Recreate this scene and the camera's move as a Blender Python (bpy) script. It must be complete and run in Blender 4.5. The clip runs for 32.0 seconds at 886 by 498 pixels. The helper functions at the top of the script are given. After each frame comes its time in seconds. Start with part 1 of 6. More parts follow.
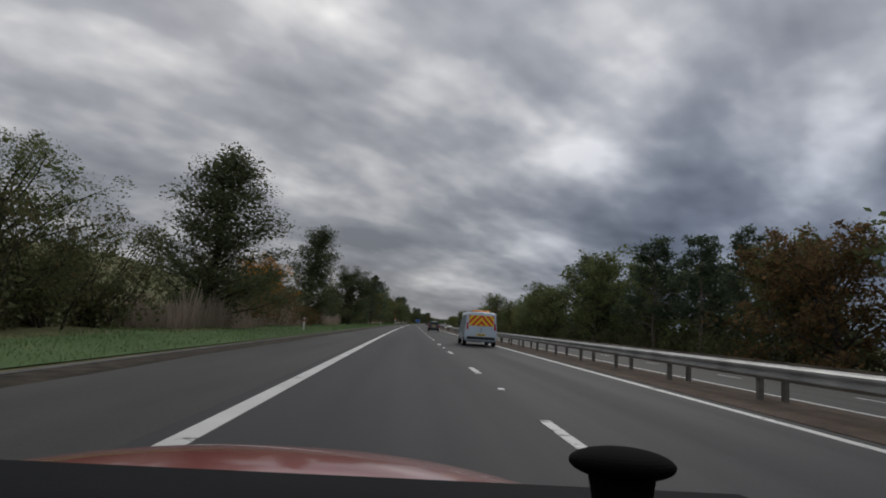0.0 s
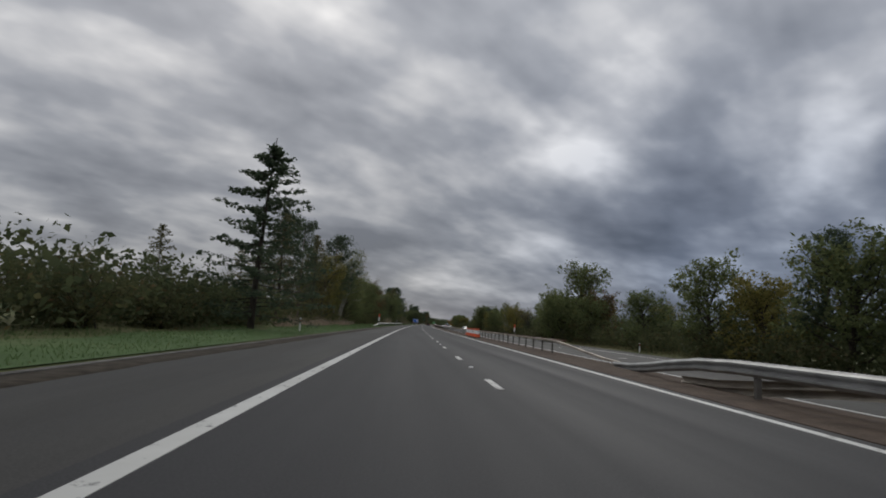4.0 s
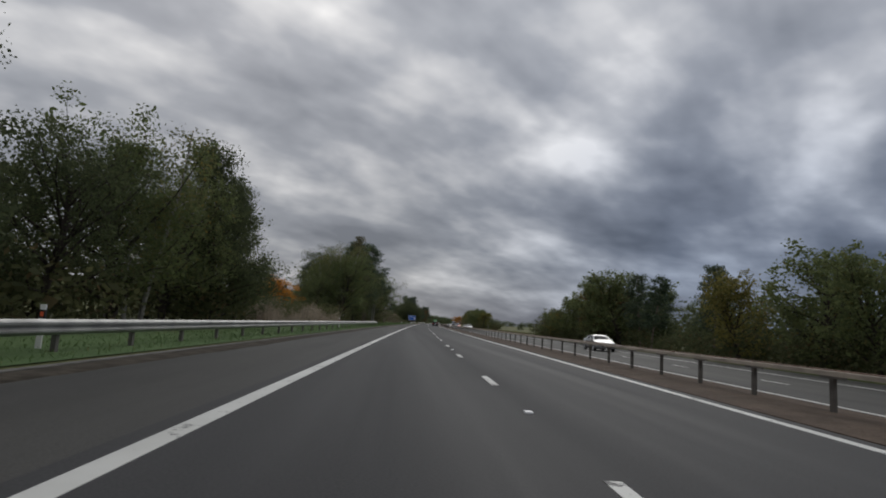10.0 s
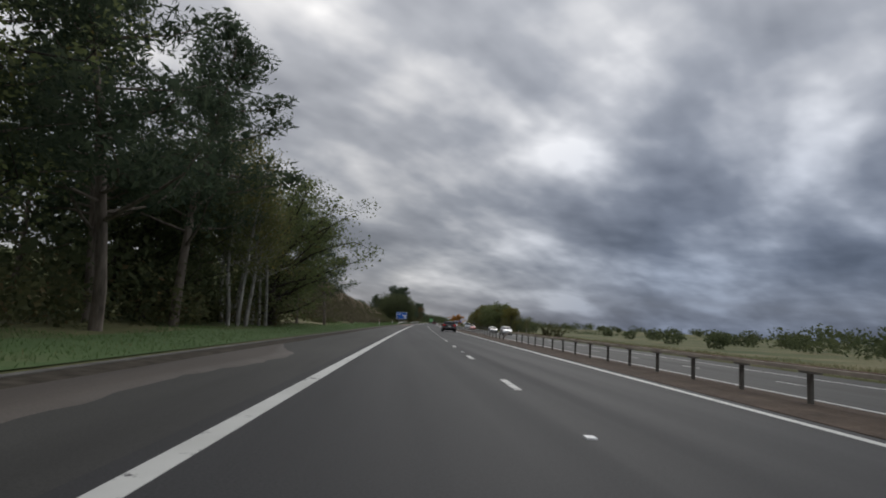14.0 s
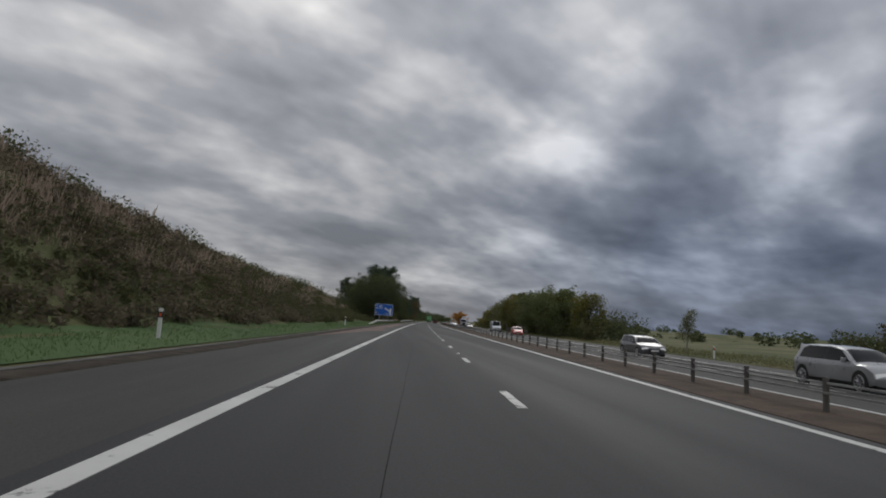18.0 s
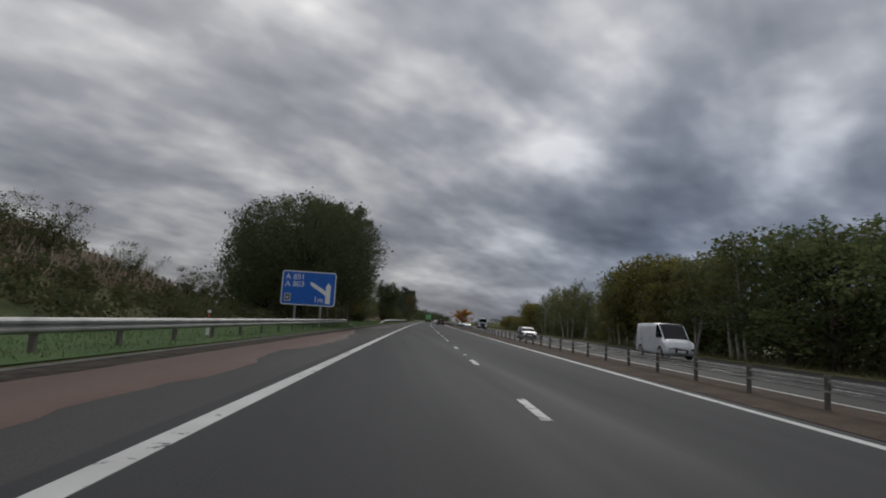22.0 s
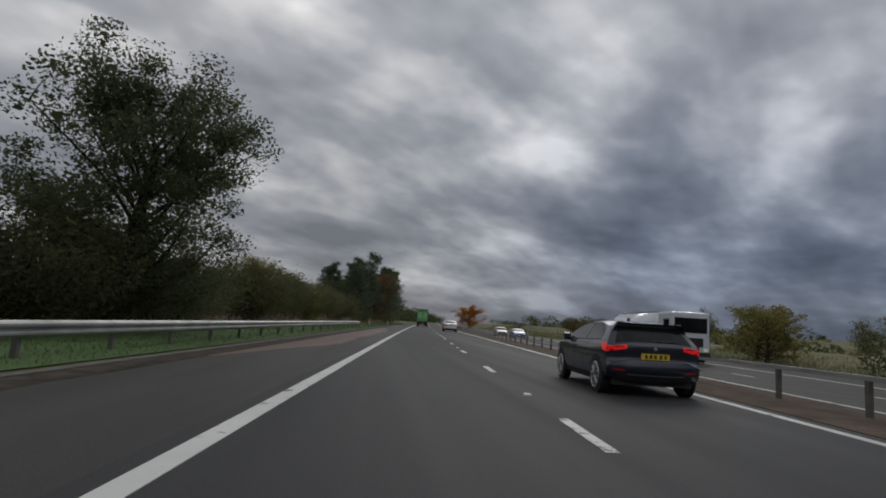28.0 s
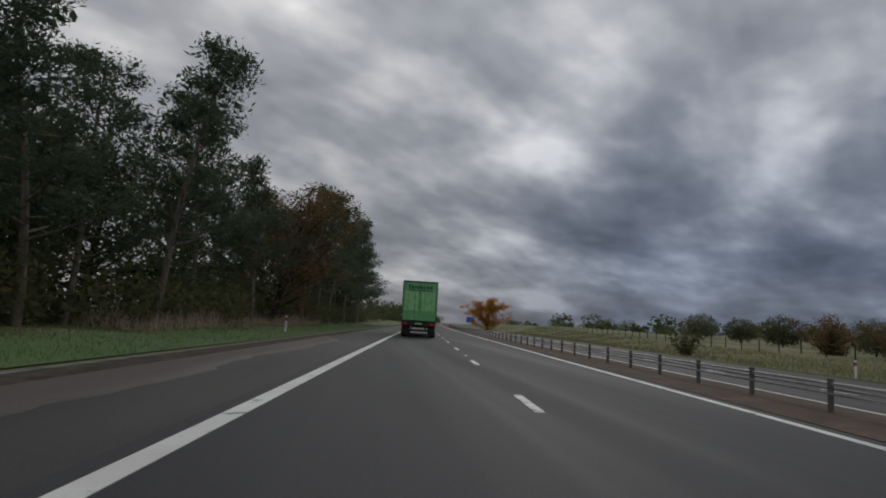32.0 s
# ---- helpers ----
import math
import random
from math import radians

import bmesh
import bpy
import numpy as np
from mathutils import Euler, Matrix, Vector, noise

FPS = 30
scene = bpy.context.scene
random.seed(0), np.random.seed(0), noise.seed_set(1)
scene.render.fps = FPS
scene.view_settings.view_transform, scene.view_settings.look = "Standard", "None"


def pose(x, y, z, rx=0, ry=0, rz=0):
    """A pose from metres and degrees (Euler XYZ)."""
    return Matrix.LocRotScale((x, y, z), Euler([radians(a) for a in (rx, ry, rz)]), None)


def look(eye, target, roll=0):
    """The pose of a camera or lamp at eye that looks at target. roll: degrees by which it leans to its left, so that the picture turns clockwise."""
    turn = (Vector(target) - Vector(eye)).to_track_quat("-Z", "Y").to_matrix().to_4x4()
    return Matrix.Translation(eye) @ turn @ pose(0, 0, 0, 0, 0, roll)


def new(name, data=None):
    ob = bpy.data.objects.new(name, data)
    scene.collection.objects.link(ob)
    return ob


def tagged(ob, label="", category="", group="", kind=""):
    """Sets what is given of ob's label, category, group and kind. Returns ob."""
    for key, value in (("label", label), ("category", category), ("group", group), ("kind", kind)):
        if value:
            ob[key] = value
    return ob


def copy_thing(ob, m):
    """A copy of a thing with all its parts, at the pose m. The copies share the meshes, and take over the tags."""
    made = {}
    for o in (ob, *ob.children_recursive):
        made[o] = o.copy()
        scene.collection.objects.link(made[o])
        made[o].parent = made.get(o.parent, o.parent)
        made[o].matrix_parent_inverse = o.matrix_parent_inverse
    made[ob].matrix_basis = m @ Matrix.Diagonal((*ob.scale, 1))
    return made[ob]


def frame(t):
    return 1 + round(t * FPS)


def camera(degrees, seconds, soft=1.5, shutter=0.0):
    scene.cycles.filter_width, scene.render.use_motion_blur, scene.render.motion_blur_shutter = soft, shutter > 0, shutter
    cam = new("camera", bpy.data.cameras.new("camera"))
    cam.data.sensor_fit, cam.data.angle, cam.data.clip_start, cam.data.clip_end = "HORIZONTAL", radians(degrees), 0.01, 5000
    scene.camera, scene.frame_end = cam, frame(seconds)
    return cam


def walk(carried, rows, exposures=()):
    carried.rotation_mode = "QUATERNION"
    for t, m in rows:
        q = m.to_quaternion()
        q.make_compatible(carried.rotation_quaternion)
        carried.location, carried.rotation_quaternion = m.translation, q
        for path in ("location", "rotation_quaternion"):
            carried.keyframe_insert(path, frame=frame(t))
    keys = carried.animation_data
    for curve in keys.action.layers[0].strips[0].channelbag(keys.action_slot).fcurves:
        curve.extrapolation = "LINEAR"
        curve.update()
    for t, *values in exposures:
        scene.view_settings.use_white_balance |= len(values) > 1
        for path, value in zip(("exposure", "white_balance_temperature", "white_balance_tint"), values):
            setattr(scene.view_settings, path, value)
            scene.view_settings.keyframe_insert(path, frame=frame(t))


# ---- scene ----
# Road coordinates: s metres along the lane line, d metres to its right, on a very wide right-hand bend.
BEND = 9000.0


def at(s, d, z=0.0):
    a = s / BEND
    return Vector((BEND - (BEND - d) * math.cos(a), (BEND - d) * math.sin(a), z))


def placed(s, d, z=0.0, turn=0.0, size=1.0):
    """A pose on the road, facing along it, turned left by some degrees."""
    return Matrix.Translation(at(s, d, z)) @ pose(0, 0, 0, 0, 0, turn - math.degrees(s / BEND)) @ Matrix.Scale(size, 4)


# ---- camera ----
cam = camera(73.8, 32.0, soft=1.9, shutter=0.0)
EYE = 1.145
ROWS = [  # seconds, s, d, turn to the right, tilt up, lean
    (0, -5.69, -1.83, 3.01, 7.26, 3.49),
    (1, 20.22, -1.76, 3.18, 7.24, 3.46),
    (2, 45.93, -1.74, 3.13, 7.20, 3.45),
    (3, 71.57, -1.78, 2.79, 7.25, 3.46),
    (3.5, 84.05, -1.79, 2.75, 7.29, 3.46),
    (5.5, 134.85, -1.66, 2.62, 7.29, 3.46),
    (6, 147.22, -1.64, 2.59, 7.32, 3.46),
    (7, 172.70, -1.55, 2.46, 7.24, 3.46),
    (8, 198.12, -1.52, 2.29, 7.22, 3.47),
    (9, 223.90, -1.52, 2.16, 7.18, 3.48),
    (10, 249.28, -1.60, 2.09, 7.14, 3.48),
    (11, 274.68, -1.71, 2.03, 7.05, 3.45),
    (12, 299.36, -1.84, 2.38, 7.08, 3.43),
    (13, 325.20, -1.97, 2.49, 7.22, 3.42),
    (14, 349.00, -1.96, 2.21, 7.12, 3.43),
    (14.5, 361.30, -1.96, 2.19, 7.08, 3.43),
    (16.5, 406.60, -1.67, 2.28, 7.04, 3.46),
    (17, 418.02, -1.64, 2.20, 7.02, 3.46),
    (18, 441.54, -1.56, 2.06, 6.98, 3.47),
    (19, 462.30, -1.56, 1.87, 6.98, 3.48),
    (20, 485.85, -1.57, 1.90, 6.97, 3.48),
    (21, 509.60, -1.60, 1.84, 6.94, 3.47),
    (22, 532.57, -1.65, 1.85, 6.93, 3.45),
    (23, 555.63, -1.74, 1.90, 6.96, 3.42),
    (24, 578.58, -1.81, 1.94, 6.93, 3.40),
    (25, 600.86, -1.92, 1.84, 6.98, 3.40),
    (25.5, 612.17, -1.95, 1.90, 7.01, 3.41),
    (28, 669.21, -1.96, 2.06, 7.10, 3.43),
    (29, 693.29, -1.85, 2.02, 7.08, 3.43),
    (30, 716.94, -1.76, 1.90, 7.09, 3.45),
    (31, 740.81, -1.72, 1.77, 7.03, 3.47),
    (32, 765.72, -1.74, 1.85, 7.12, 3.47),
]


def carried_pose(s, d, turn, tilt, lean):
    eye = at(s, d, EYE)
    a, b = s / BEND + radians(turn), radians(tilt)
    return look(eye, eye + Vector((math.sin(a) * math.cos(b), math.cos(a) * math.cos(b), math.sin(b))), lean)


walk(cam, [(r[0], carried_pose(*r[1:])) for r in ROWS], [(0, -0.12), (3, -0.12), (7, -0.05), (10, -0.05), (12, -0.1), (14, 0.1), (17, -0.08), (18, -0.16), (21, -0.2), (23, -0.16), (24, 0.05), (25, 0.28), (25.5, 0.28), (28, -0.22), (29, -0.18), (31, -0.25), (32, -0.26)])

# ---- sky and light ----
world = bpy.data.worlds.new("overcast_sky")
scene.world = world
world.use_nodes = True


SKY_SHIFT = 1.7


def build_sky():
    nt = world.node_tree
    nt.nodes.clear()

    def nd(kind, **values):
        n = nt.nodes.new(kind)
        for k, v in values.items():
            if k in n.inputs:
                n.inputs[k].default_value = v
        return n

    def math_node(op, a, b=None, clamp=False):
        n = nt.nodes.new("ShaderNodeMath")
        n.operation, n.use_clamp = op, clamp
        for i, v in enumerate((a, b)):
            if v is None:
                continue
            if isinstance(v, (int, float)):
                n.inputs[i].default_value = v
            else:
                nt.links.new(v, n.inputs[i])
        return n.outputs[0]

    def mix(fac, a, b, how="MIX"):
        n = nt.nodes.new("ShaderNodeMix")
        n.data_type, n.blend_type = "RGBA", how
        for i, v in ((0, fac), (6, a), (7, b)):
            if isinstance(v, (tuple, float, int)):
                n.inputs[i].default_value = v if not isinstance(v, tuple) else (*v, 1)
            else:
                nt.links.new(v, n.inputs[i])
        return n.outputs[2]

    tc = nt.nodes.new("ShaderNodeTexCoord")
    sep = nt.nodes.new("ShaderNodeSeparateXYZ")
    nt.links.new(tc.outputs["Generated"], sep.inputs[0])
    x, y, z = sep.outputs
    up = math_node("MAXIMUM", z, 0.0)

    def cloud(scale, detail, rough, distort, stretch, tilt, shift):
        mp = nt.nodes.new("ShaderNodeMapping")
        mp.vector_type = "TEXTURE"
        mp.inputs["Rotation"].default_value = (0, radians(tilt), 0)
        mp.inputs["Scale"].default_value = (1.0, 1.0, 1.0 / stretch)
        mp.inputs["Location"].default_value = (shift, -0.6, 0.45)
        nt.links.new(tc.outputs["Generated"], mp.inputs[0])
        n = nd("ShaderNodeTexNoise", Scale=scale, Detail=detail, Roughness=rough, Distortion=distort)
        nt.links.new(mp.outputs[0], n.inputs["Vector"])
        return n.outputs[0]

    # the cloud deck lies flat overhead, drawn out along the wind
    den = math_node("ADD", up, 0.34)
    px, py = math_node("DIVIDE", x, den), math_node("DIVIDE", y, den)
    wind = radians(52)

    def deck(scale, detail, rough, distort, stretch, shift):
        along = math_node("ADD", math_node("MULTIPLY", px, math.sin(wind)), math_node("MULTIPLY", py, math.cos(wind)))
        across = math_node("SUBTRACT", math_node("MULTIPLY", px, math.cos(wind)), math_node("MULTIPLY", py, math.sin(wind)))
        c = nt.nodes.new("ShaderNodeCombineXYZ")
        nt.links.new(math_node("ADD", math_node("DIVIDE", along, stretch), shift), c.inputs[0])
        nt.links.new(math_node("ADD", across, shift * 0.7), c.inputs[1])
        c.inputs[2].default_value = shift
        n = nd("ShaderNodeTexNoise", Scale=scale, Detail=detail, Roughness=rough, Distortion=distort)
        nt.links.new(c.outputs[0], n.inputs["Vector"])
        return n.outputs[0]

    big = deck(1.3, 1.0, 0.4, 0.2, 1.2, SKY_SHIFT)
    mid = deck(3.5, 3.2, 0.5, 0.12, 1.5, SKY_SHIFT + 3.1)
    fine = deck(9.0, 3.0, 0.5, 0.12, 1.2, SKY_SHIFT + 7.7)
    body = math_node("ADD", math_node("MULTIPLY", big, 0.26), math_node("MULTIPLY", mid, 0.74))
    body = math_node("ADD", body, math_node("MULTIPLY", fine, 0.20))
    # thin straight layers low down
    low_layer = cloud(9.0, 5.0, 0.55, 0.4, 5.0, 4, SKY_SHIFT)
    near_rim = math_node("SUBTRACT", 1.0, math_node("MULTIPLY", up, 4.0, True), True)
    body = math_node("ADD", body, math_node("MULTIPLY", near_rim, math_node("MULTIPLY", math_node("SUBTRACT", low_layer, 0.5), 0.35)))
    ramp = nt.nodes.new("ShaderNodeValToRGB")
    nt.links.new(body, ramp.inputs[0])
    e = ramp.color_ramp.elements
    e[0].position, e[0].color = 0.43, (0.150, 0.163, 0.190, 1)
    e[1].position, e[1].color = 0.80, (0.70, 0.70, 0.70, 1)
    m = e.new(0.565)
    m.color = (0.245, 0.260, 0.290, 1)
    m = e.new(0.665)
    m.color = (0.39, 0.40, 0.42, 1)
    # the cloud deck is thinner and brighter overhead, heavier and bluer to the east
    high = math_node("MULTIPLY", up, 1.7, True)
    col = mix(high, (0.75, 0.755, 0.78), (2.06, 2.01, 1.95))
    col = mix(1.0, ramp.outputs[0], col, "MULTIPLY")
    east = math_node("MULTIPLY", math_node("SUBTRACT", x, 0.0), 2.4, True)
    low = math_node("SUBTRACT", 1.05, math_node("MULTIPLY", up, 1.9), True)
    col = mix(math_node("MULTIPLY", math_node("MULTIPLY", east, low), 1.0), col, mix(1.0, col, (0.40, 0.49, 0.66), "MULTIPLY"))
    # pale gap under the deck, right at the skyline
    glow = math_node("SUBTRACT", 1.0, math_node("MULTIPLY", math_node("ABSOLUTE", math_node("SUBTRACT", z, 0.05)), 16.0), True)
    col = mix(math_node("MULTIPLY", glow, 0.12), col, (0.40, 0.40, 0.42))
    sky = nt.nodes.new("ShaderNodeTexSky")
    sky.sky_type, sky.sun_disc = "NISHITA", False
    sky.sun_elevation, sky.sun_rotation = radians(34), radians(-20)
    clear = mix(1.0, sky.outputs[0], (0.08, 0.08, 0.08), "MULTIPLY")
    col = mix(0.04, col, clear)
    bg = nd("ShaderNodeBackground", Strength=1.0)
    nt.links.new(col, bg.inputs[0])
    out = nt.nodes.new("ShaderNodeOutputWorld")
    nt.links.new(bg.outputs[0], out.inputs[0])


build_sky()
sun = new("sun", bpy.data.lights.new("sun", "SUN"))
sun.data.energy, sun.data.angle, sun.data.color = 0.7, radians(28), (1.0, 0.97, 0.92)
sun.matrix_world = look((0, 0, 80), (-34, -94, 80 - 68))

# ---- materials ----


class Mat:
    """A small node builder round one Principled surface."""

    def __init__(self, name, rough=0.7, metal=0.0, spec=0.5):
        self.m = bpy.data.materials.new(name)
        self.m.use_nodes = True
        self.nt = self.m.node_tree
        self.b = self.nt.nodes["Principled BSDF"]
        self.b.inputs["Roughness"].default_value = rough
        self.b.inputs["Metallic"].default_value = metal
        self.b.inputs["Specular IOR Level"].default_value = spec
        self.tc = self.nt.nodes.new("ShaderNodeTexCoord")

    def noise(self, scale, detail=4.0, rough=0.55, stretch=None, distort=0.0):
        n = self.nt.nodes.new("ShaderNodeTexNoise")
        n.inputs["Scale"].default_value, n.inputs["Detail"].default_value = scale, detail
        n.inputs["Roughness"].default_value, n.inputs["Distortion"].default_value = rough, distort
        src = self.tc.outputs["Object"]
        if stretch:
            mp = self.nt.nodes.new("ShaderNodeMapping")
            mp.inputs["Scale"].default_value = stretch
            self.nt.links.new(src, mp.inputs[0])
            src = mp.outputs[0]
        self.nt.links.new(src, n.inputs["Vector"])
        return n.outputs[0]

    def ramp(self, fac, *stops):
        r = self.nt.nodes.new("ShaderNodeValToRGB")
        self.nt.links.new(fac, r.inputs[0])
        e = r.color_ramp.elements
        while len(e) < len(stops):
            e.new(0.5)
        for el, (p, c) in zip(e, stops):
            el.position = p
            el.color = (*c, 1) if len(c) == 3 else c
        return r.outputs[0]

    def mix(self, fac, a, b, how="MIX"):
        n = self.nt.nodes.new("ShaderNodeMix")
        n.data_type, n.blend_type = "RGBA", how
        for i, v in ((0, fac), (6, a), (7, b)):
            if isinstance(v, tuple):
                n.inputs[i].default_value = (*v, 1)
            elif isinstance(v, (int, float)):
                n.inputs[i].default_value = v
            else:
                self.nt.links.new(v, n.inputs[i])
        return n.outputs[2]

    def random(self, island=False):
        if island:
            return self.nt.nodes.new("ShaderNodeNewGeometry").outputs["Random Per Island"]
        return self.nt.nodes.new("ShaderNodeObjectInfo").outputs["Random"]

    def color(self, src):
        if isinstance(src, tuple):
            self.b.inputs["Base Color"].default_value = (*src, 1)
        else:
            self.nt.links.new(src, self.b.inputs["Base Color"])
        return self

    def rough(self, src):
        self.nt.links.new(src, self.b.inputs["Roughness"])
        return self

    def bump(self, src, strength=0.3, distance=0.02):
        n = self.nt.nodes.new("ShaderNodeBump")
        n.inputs["Strength"].default_value, n.inputs["Distance"].default_value = strength, distance
        self.nt.links.new(src, n.inputs["Height"])
        self.nt.links.new(n.outputs[0], self.b.inputs["Normal"])
        return self


def plain(name, color, rough=0.6, metal=0.0, spec=0.5, vary=0.12, scale=3.0):
    m = Mat(name, rough, metal, spec)
    lo = tuple(c * (1 - vary) for c in color)
    hi = tuple(min(1, c * (1 + vary)) for c in color)
    m.color(m.ramp(m.noise(scale, 5), (0.3, lo), (0.7, hi)))
    return m.m


def asphalt(name, lo, hi, tint=(1, 1, 1), tracks=()):
    m = Mat(name, 0.75, 0.0, 0.2)
    grain = m.noise(38, 3, 0.7)
    wide = m.noise(0.35, 5, 0.6, (1, 0.14, 1))
    c = m.ramp(wide, (0.25, lo), (0.75, hi))
    c = m.mix(0.5, c, m.ramp(grain, (0.3, (0.45, 0.45, 0.45)), (0.72, (1.6, 1.6, 1.6))), "MULTIPLY")
    # oil and wear along the lanes
    streak = m.noise(1.0, 4, 0.55, (0.9, 0.012, 1))
    c = m.mix(0.55, c, m.ramp(streak, (0.3, (0.62, 0.62, 0.63)), (0.62, (1.2, 1.2, 1.19))), "MULTIPLY")
    m.color(c).rough(m.ramp(streak, (0.3, (0.64,) * 3), (0.7, (0.82,) * 3)))
    m.bump(grain, 0.35, 0.006)
    return m.m


def leaves(name, dark, light, odd=None, odd_share=0.0, island=True):
    m = Mat(name, 0.8, 0.0, 0.12)
    r = m.random(True)
    c = m.ramp(r, (0.0, dark), (0.75, light), *([(1.0 - odd_share, light), (1.0, odd)] if odd else []))
    c = m.mix(0.6, c, m.ramp(m.random(), (0.0, (0.80, 0.85, 0.80)), (1.0, (1.2, 1.15, 1.1))), "MULTIPLY")
    m.color(c)
    m.b.inputs["Subsurface Weight"].default_value = 0.0
    tr = m.nt.nodes.new("ShaderNodeBsdfTranslucent")
    m.nt.links.new(c, tr.inputs[0])
    ms = m.nt.nodes.new("ShaderNodeMixShader")
    ms.inputs[0].default_value = 0.5
    out = m.nt.nodes["Material Output"]
    m.nt.links.new(m.b.outputs[0], ms.inputs[1])
    m.nt.links.new(tr.outputs[0], ms.inputs[2])
    m.nt.links.new(ms.outputs[0], out.inputs[0])
    return m.m


def bark(name, lo, hi):
    m = Mat(name, 0.85, 0.0, 0.2)
    n = m.noise(3.0, 5, 0.6, (3, 3, 0.6))
    m.color(m.ramp(n, (0.3, lo), (0.7, hi))).bump(n, 0.6, 0.03)
    return m.m


def painted_line(name, wear=0.0):
    m = Mat(name, 0.6, 0.0, 0.35)
    worn = m.noise(2.2, 8, 0.72)
    dirt = m.noise(0.5, 4, 0.6)
    c = m.ramp(dirt, (0.3, (0.50, 0.50, 0.47)), (0.7, (0.66, 0.66, 0.63)))
    c = m.mix(m.ramp(worn, (0.36 + wear, (1, 1, 1)), (0.42 + wear, (0, 0, 0))), c, (0.07, 0.07, 0.07))
    m.color(c)
    return m.m


M_ROAD = asphalt("lane_asphalt", (0.0312, 0.0312, 0.0325), (0.0490, 0.0490, 0.0505))
M_SHOULDER = asphalt("shoulder_asphalt", (0.034, 0.0335, 0.032), (0.072, 0.070, 0.065))
M_RED = asphalt("red_surfacing", (0.1100, 0.0700, 0.0575), (0.1688, 0.1150, 0.0950))
M_WORN = asphalt("worn_shoulder", (0.060, 0.052, 0.046), (0.115, 0.100, 0.088))
M_LINE = painted_line("road_paint")
M_DASH = painted_line("worn_dash_paint", 0.06)
M_KERB = plain("kerb_concrete", (0.10, 0.095, 0.085), 0.9, vary=0.45, scale=1.5)
M_GALV = plain("weathered_galvanised_steel", (0.34, 0.34, 0.33), 0.5, 0.55, vary=0.3, scale=1.2)
M_RUSTY = plain("dull_brown_steel", (0.30, 0.265, 0.215), 0.6, 0.4, vary=0.4, scale=1.2)
M_RAIL = plain("tan_weathered_steel", (0.42, 0.365, 0.30), 0.6, 0.3, vary=0.35, scale=1.2)
M_RUST = plain("rust_brown_steel", (0.17, 0.095, 0.065), 0.75, 0.2, vary=0.45, scale=1.4)
M_POST = plain("dark_steel_post", (0.15, 0.14, 0.125), 0.7, 0.3, vary=0.35)
M_WHITE = plain("white_plastic", (0.72, 0.72, 0.70), 0.5, vary=0.08)
M_BLACK = plain("black_plastic", (0.02, 0.02, 0.02), 0.5, vary=0.3)
M_ORANGE = plain("fluorescent_orange", (0.80, 0.13, 0.045), 0.5, vary=0.1)
M_BARK = bark("dark_bark", (0.022, 0.018, 0.014), (0.075, 0.062, 0.05))
M_PINEBARK = bark("pine_bark", (0.08, 0.065, 0.052), (0.24, 0.20, 0.165))
M_BIRCH = bark("birch_bark", (0.10, 0.09, 0.08), (0.46, 0.44, 0.40))


def ground_material():
    m = Mat("grassland", 0.9, 0.0, 0.15)
    patch, fine = m.noise(0.05, 6, 0.6), m.noise(2.5, 5, 0.65)
    c = m.ramp(patch, (0.3, (0.056, 0.080, 0.030)), (0.48, (0.105, 0.112, 0.050)), (0.64, (0.175, 0.160, 0.090)))
    c = m.mix(0.6, c, m.ramp(fine, (0.28, (0.55, 0.55, 0.5)), (0.7, (1.4, 1.38, 1.3))), "MULTIPLY")
    m.color(c).bump(fine, 0.7, 0.08)
    return m.m


def soil_material():
    m = Mat("brown_gravel", 0.92, 0.0, 0.2)
    n, f = m.noise(1.3, 6, 0.65), m.noise(22, 4, 0.7)
    c = m.ramp(n, (0.3, (0.062, 0.046, 0.035)), (0.7, (0.125, 0.092, 0.070)))
    c = m.mix(0.6, c, m.ramp(f, (0.3, (0.5, 0.5, 0.5)), (0.72, (1.5, 1.48, 1.42))), "MULTIPLY")
    m.color(c).bump(f, 0.8, 0.03)
    return m.m


M_GROUND, M_SOIL = ground_material(), soil_material()
M_SILT = plain("silt", (0.058, 0.050, 0.040), 0.95, spec=0.1, vary=0.5, scale=2.5)
M_TAR = plain("tar", (0.022, 0.022, 0.023), 0.95, spec=0.05, vary=0.3)
L_GREEN = leaves("broad_leaves", (0.1004, 0.1264, 0.0599), (0.1685, 0.1976, 0.0842), (0.15, 0.125, 0.045), 0.10)
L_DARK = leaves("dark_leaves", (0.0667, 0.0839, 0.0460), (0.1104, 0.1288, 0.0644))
L_PINE = leaves("pine_needles", (0.0528, 0.0768, 0.0528), (0.0972, 0.1248, 0.0780))
L_LARCH = leaves("larch_needles", (0.0984, 0.1008, 0.0564), (0.1560, 0.1440, 0.0780))
L_BIRCH = leaves("birch_leaves", (0.1170, 0.1365, 0.0611), (0.1820, 0.1872, 0.0832), (0.24, 0.18, 0.05), 0.15)
L_YELLOW = leaves("yellowing_leaves", (0.1593, 0.1512, 0.0513), (0.2430, 0.2106, 0.0648), (0.07, 0.085, 0.03), 0.3)
L_ORANGE = leaves("autumn_leaves", (0.28, 0.125, 0.022), (0.62, 0.29, 0.05), (0.10, 0.095, 0.035), 0.14)
L_RUST = leaves("rusty_leaves", (0.085, 0.066, 0.038), (0.225, 0.132, 0.062), (0.075, 0.088, 0.040), 0.4)
L_SCRUB = leaves("scrub_leaves", (0.076, 0.087, 0.044), (0.122, 0.127, 0.062), (0.15, 0.11, 0.06), 0.2)
